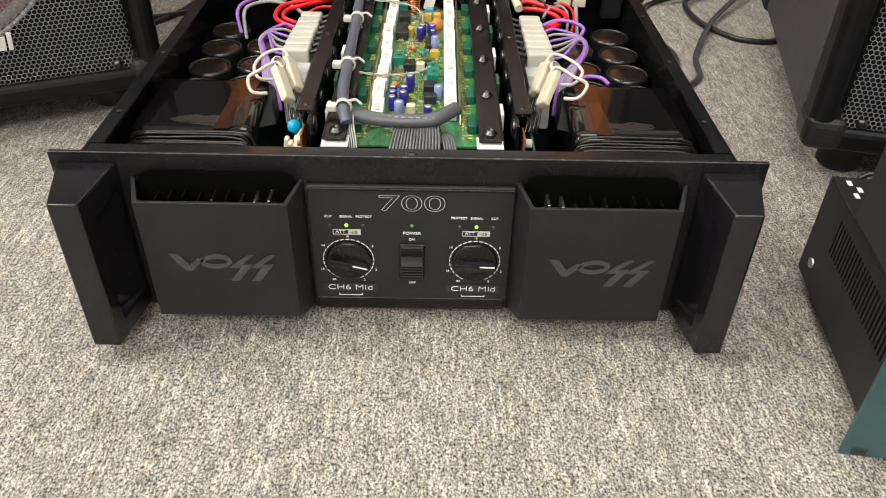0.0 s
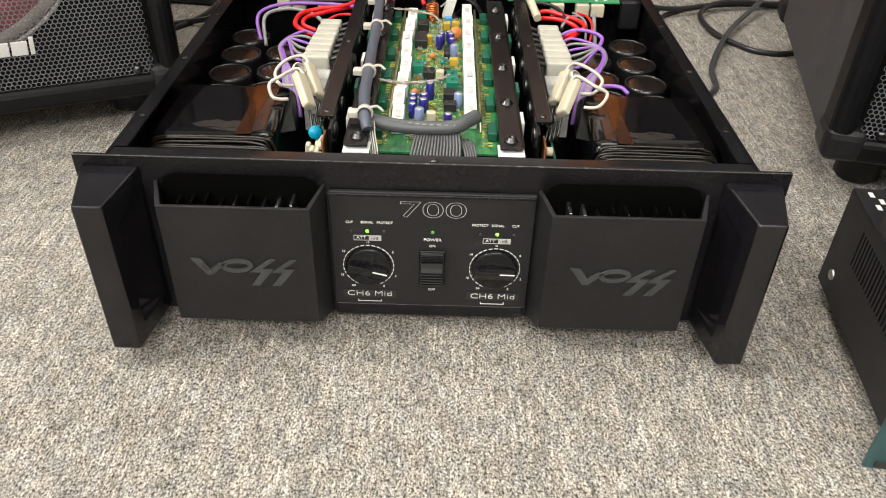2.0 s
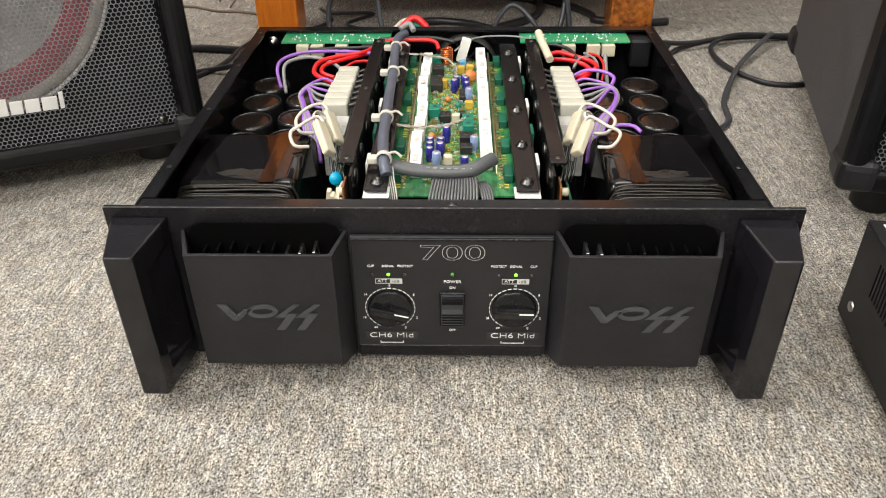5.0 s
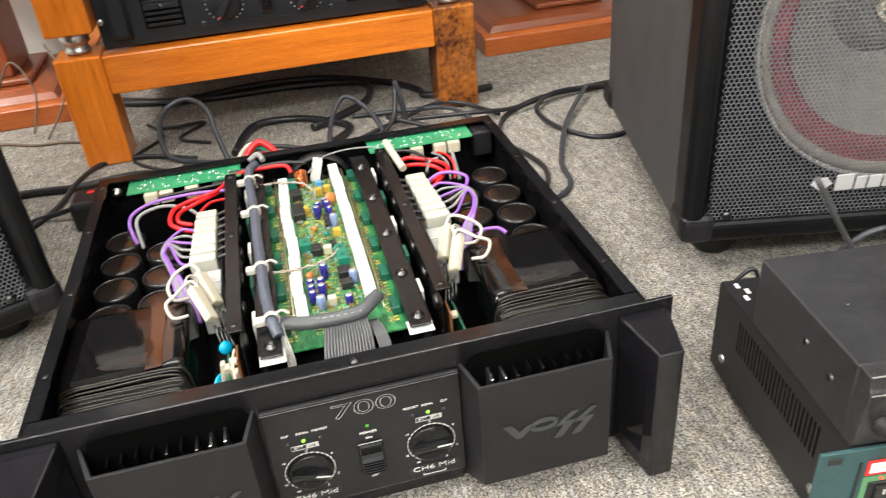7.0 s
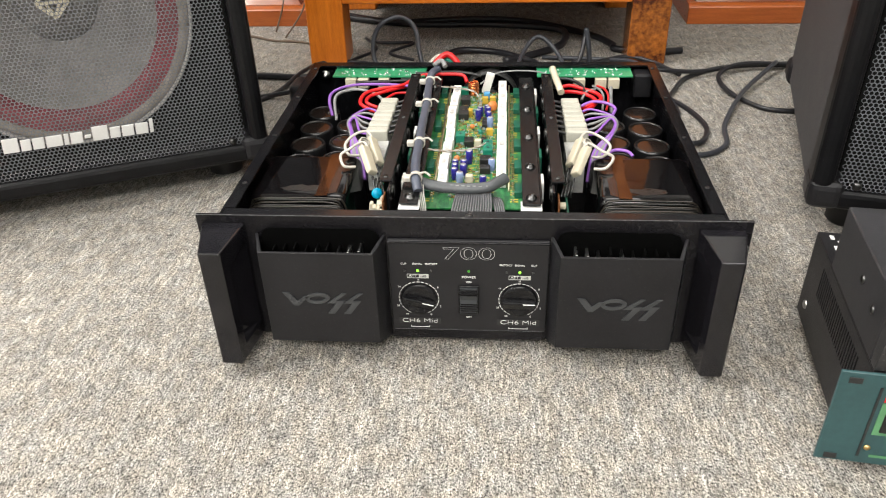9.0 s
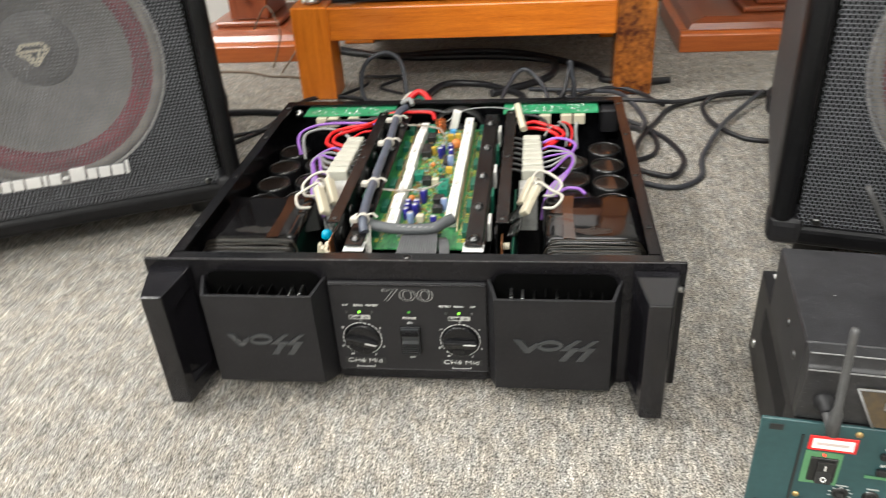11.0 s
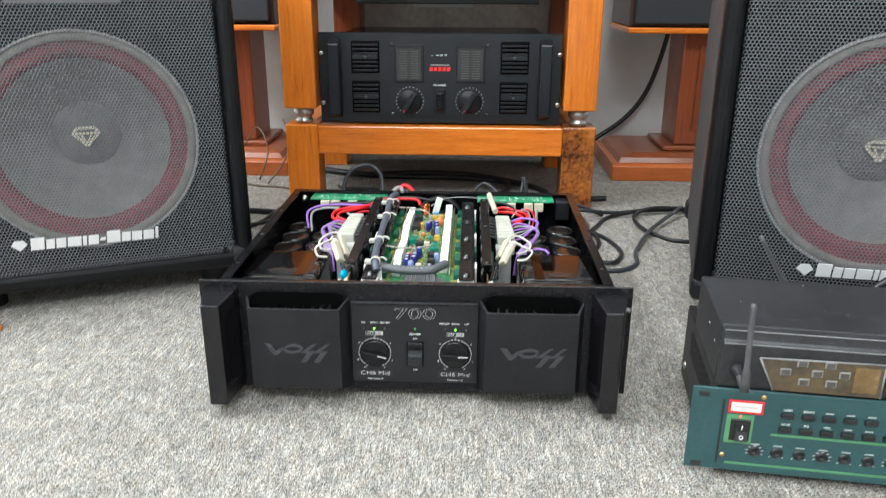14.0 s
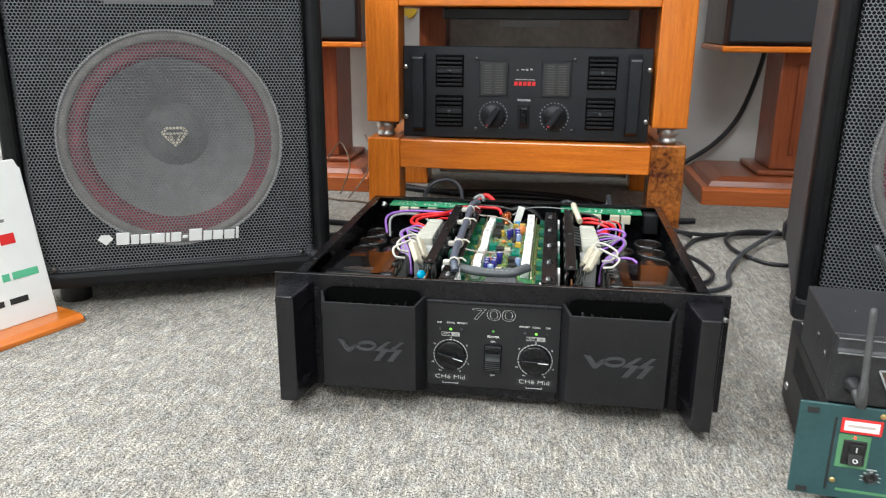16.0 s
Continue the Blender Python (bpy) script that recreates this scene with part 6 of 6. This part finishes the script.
cable([(0.235, 0.5, 0), (0.3, 0.45, 0.006), (0.33, 0.5, 0), (0.325, 0.56, 0), (0.3, 0.62, 0.004), (0.24, 0.68, 0.01), (0.15, 0.76, 0.02)], 0.0039)
cable([(0.23, 0.43, 0.09), (0.255, 0.47, 0.07), (0.272, 0.56, 0.03), (0.29, 0.66, 0.01), (0.26, 0.75, 0.02), (0.2, 0.8, 0.01), (0.1, 0.83, 0)], 0.0039, CABLEG)
cable([(0.24, 0.5, 0), (0.29, 0.53, 0), (0.3, 0.6, 0), (0.27, 0.66, 0)], 0.0037)
cable([(-0.36, 1.13, 0), (-0.24, 1.06, 0), (-0.145, 1.033, 0), (0.0, 1.03, 0.004), (0.1, 1.01, 0.004), (0.148, 0.98, 0), (0.14, 0.9, 0), (0.098, 0.85, 0), (0.03, 0.8, 0)], 0.007)
cable([(-0.34, 1.1, 0), (-0.2, 1.04, 0.01), (-0.05, 1.06, 0.01), (0.08, 1.05, 0), (0.193, 0.965, 0), (0.235, 0.9, 0), (0.24, 0.87, 0.006), (0.3, 0.853, 0), (0.36, 0.86, 0)], 0.0065)
cable([(-0.1, 0.75, 0), (-0.066, 0.845, 0.01), (0.0, 0.86, 0.006), (0.05, 0.83, 0), (0.09, 0.78, 0.004), (0.05, 0.72, 0)], 0.006)
cable([(0.04, 0.66, 0), (0.06, 0.76, 0.03), (0.09, 0.8, 0.052), (0.125, 0.77, 0.03), (0.14, 0.7, 0)], 0.004, CABLEG)
cable([(-0.11, 0.73, 0.0), (-0.12, 0.75, 0.04), (-0.13, 0.78, 0.075), (-0.157, 0.795, 0.09), (-0.19, 0.79, 0.08), (-0.207, 0.785, 0.05), (-0.2, 0.77, 0.01), (-0.15, 0.74, 0), (-0.1, 0.72, 0)], 0.0042, CABLEG, "stiff dark grey cable bent into a loop")
cable([(0.1, 0.68, 0), (0.155, 0.74, 0.02), (0.17, 0.77, 0.06), (0.172, 0.775, 0.075)], 0.0042)
cable([(0.18, 0.76, 0), (0.178, 0.765, 0.04), (0.171, 0.77, 0.075)], 0.0045, CABLEG)
cable([(-0.12, 0.7, 0), (-0.05, 0.72, 0.02), (0.05, 0.71, 0.004), (0.15, 0.75, 0.01), (0.24, 0.8, 0.014), (0.29, 0.79, 0.01), (0.33, 0.72, 0.01)], 0.0039)
cable([(-0.25, 0.95, 0), (-0.22, 0.88, 0), (-0.26, 0.8, 0), (-0.2, 0.73, 0), (-0.17, 0.7, 0.02)], 0.003)
cable([(-0.23, 0.93, 0), (-0.2, 0.9, 0.01), (-0.15, 0.92, 0), (-0.19, 0.86, 0), (-0.14, 0.82, 0)], 0.003)
cable([(-0.5, 0.72, 0), (-0.404, 0.727, 0), (-0.334, 0.719, 0), (-0.25, 0.73, 0.004), (-0.18, 0.7, 0)], 0.006)
cable([(-0.42, 0.55, 0), (-0.359, 0.646, 0), (-0.33, 0.73, 0.012), (-0.306, 0.801, 0), (-0.24, 0.8, 0.005), (-0.16, 0.76, 0)], 0.004)
cable([(-0.45, 0.6, 0), (-0.38, 0.63, 0), (-0.33, 0.625, 0.014), (-0.31, 0.62, 0.02)], 0.004)
cable([(-0.24, 0.5, 0.06), (-0.21, 0.49, 0.1), (-0.19, 0.465, 0.1), (-0.185, 0.44, 0.08), (-0.187, 0.4205, 0.06)], 0.004)
plug = thing("mains_plug", pose(-0.285, 0.6, 0), "black mains plug lying on carpet beside the amplifier", "plug")
part("plug_body", block(-0.03, 0.03, -0.025, 0.03, 0, 0.042, 0.008, 3), MATT, plug)
part("red_dot", cylinder(bmesh.new(), -0.004, 0.01, 0.0418, 0.005, 0.001, 14), REDLBL, plug)
for k, (mat, lab, dz, dx) in enumerate(((W_RED, "thick red wire looped behind the amplifier", -0.003, 0.0), (W_RED, "thick red wire looped behind the amplifier", -0.019, 0.006), (material("green_wire", (0.02, 0.3, 0.2), 0.4), "teal wire looped behind the amplifier", -0.011, -0.003), (W_WHT, "white wire looped behind the amplifier", -0.007, -0.009))):
    cable([(-0.078 + dx, 0.4195, 0.1), (-0.074 + dx, 0.437, 0.112 + dz), (-0.064 + dx, 0.45 + 0.003 * k, 0.128 + dz), (-0.048 + dx, 0.455 + 0.002 * k, 0.1385 + dz), (-0.033 + dx * 0.5, 0.447 + 0.003 * k, 0.128 + dz), (-0.027 + dx * 0.5, 0.436, 0.116 + dz), (-0.027 + dx * 0.5, 0.4195, 0.1)], 0.0042 if k < 2 else 0.003, mat, lab, "looped_wire")
# thin brown flex by the far stand, and the cable down the wall
FLEX = material("brown_flex", (0.13, 0.09, 0.06), 0.5, vary=0.2)
cable([(-0.62, 0.98, 0), (-0.5, 0.97, 0), (-0.44, 0.94, 0.0), (-0.38, 0.93, 0), (-0.33, 0.9, 0)], 0.0026, FLEX, "thin brown flex on carpet")
cable([(-0.45, 1.0, 0.0), (-0.43, 1.02, 0.07), (-0.46, 1.05, 0.12), (-0.5, 1.06, 0.07)], 0.0018, FLEX, "thin brown flex hanging by the stand")
cable([(-0.42, 0.96, 0.0), (-0.385, 0.99, 0.05), (-0.375, 1.02, 0.1), (-0.4, 1.06, 0.14)], 0.0018, FLEX, "thin brown flex hanging by the stand")
cable([(0.6, 1.372, 0.42), (0.578, 1.36, 0.296), (0.541, 1.36, 0.175), (0.487, 1.36, 0.1), (0.413, 1.36, 0.044), (0.36, 1.34, 0.012), (0.3, 1.32, 0)], 0.0065, CABLE, "black cable hanging in front of the wall")
cable([(-0.42, 1.37, 0.4), (-0.4, 1.37, 0.3), (-0.385, 1.36, 0.2), (-0.37, 1.33, 0.0)], 0.0065, CABLE, "black cable hanging in front of the wall")
# cables behind the receiver
cable([(0.425, 0.068, 0.0), (0.43, 0.06, 0.09), (0.447, 0.05, 0.122), (0.472, 0.045, 0.129), (0.498, 0.045, 0.12), (0.52, 0.055, 0.08), (0.54, 0.07, 0)], 0.003, CABLEG, "grey cable arching behind the receiver")
cable([(0.5, 0.075, 0.0), (0.51, 0.06, 0.09), (0.53, 0.05, 0.13), (0.57, 0.05, 0.152), (0.62, 0.05, 0.145), (0.65, 0.06, 0.08), (0.66, 0.07, 0)], 0.0045, CABLE, "black cable arching behind the receiver")
cable([(0.345, 0.085, 0.0), (0.347, 0.082, 0.06), (0.356, 0.08, 0.084), (0.37, 0.076, 0.084), (0.38, 0.075, 0)], 0.002, CABLE, "thin black cable behind the rack unit")


# ---- yellow tag on the wall behind the rack ----
tag = thing("wall_tag", pose(-0.351, 1.3995, 0.43), "small yellow shield-shaped tag fixed to the pale wall", "tag")
part("plate", prism(bmesh.new(), [(-0.022, 0.024), (0.023, 0.024), (0.022, 0.002), (0.012, -0.012), (0.002, -0.017), (-0.01, -0.009), (-0.021, 0.006)], -0.006, 0, "y", 0.0015), material("yellow_plastic", (0.75, 0.5, 0.03), 0.4, vary=0.1), tag)
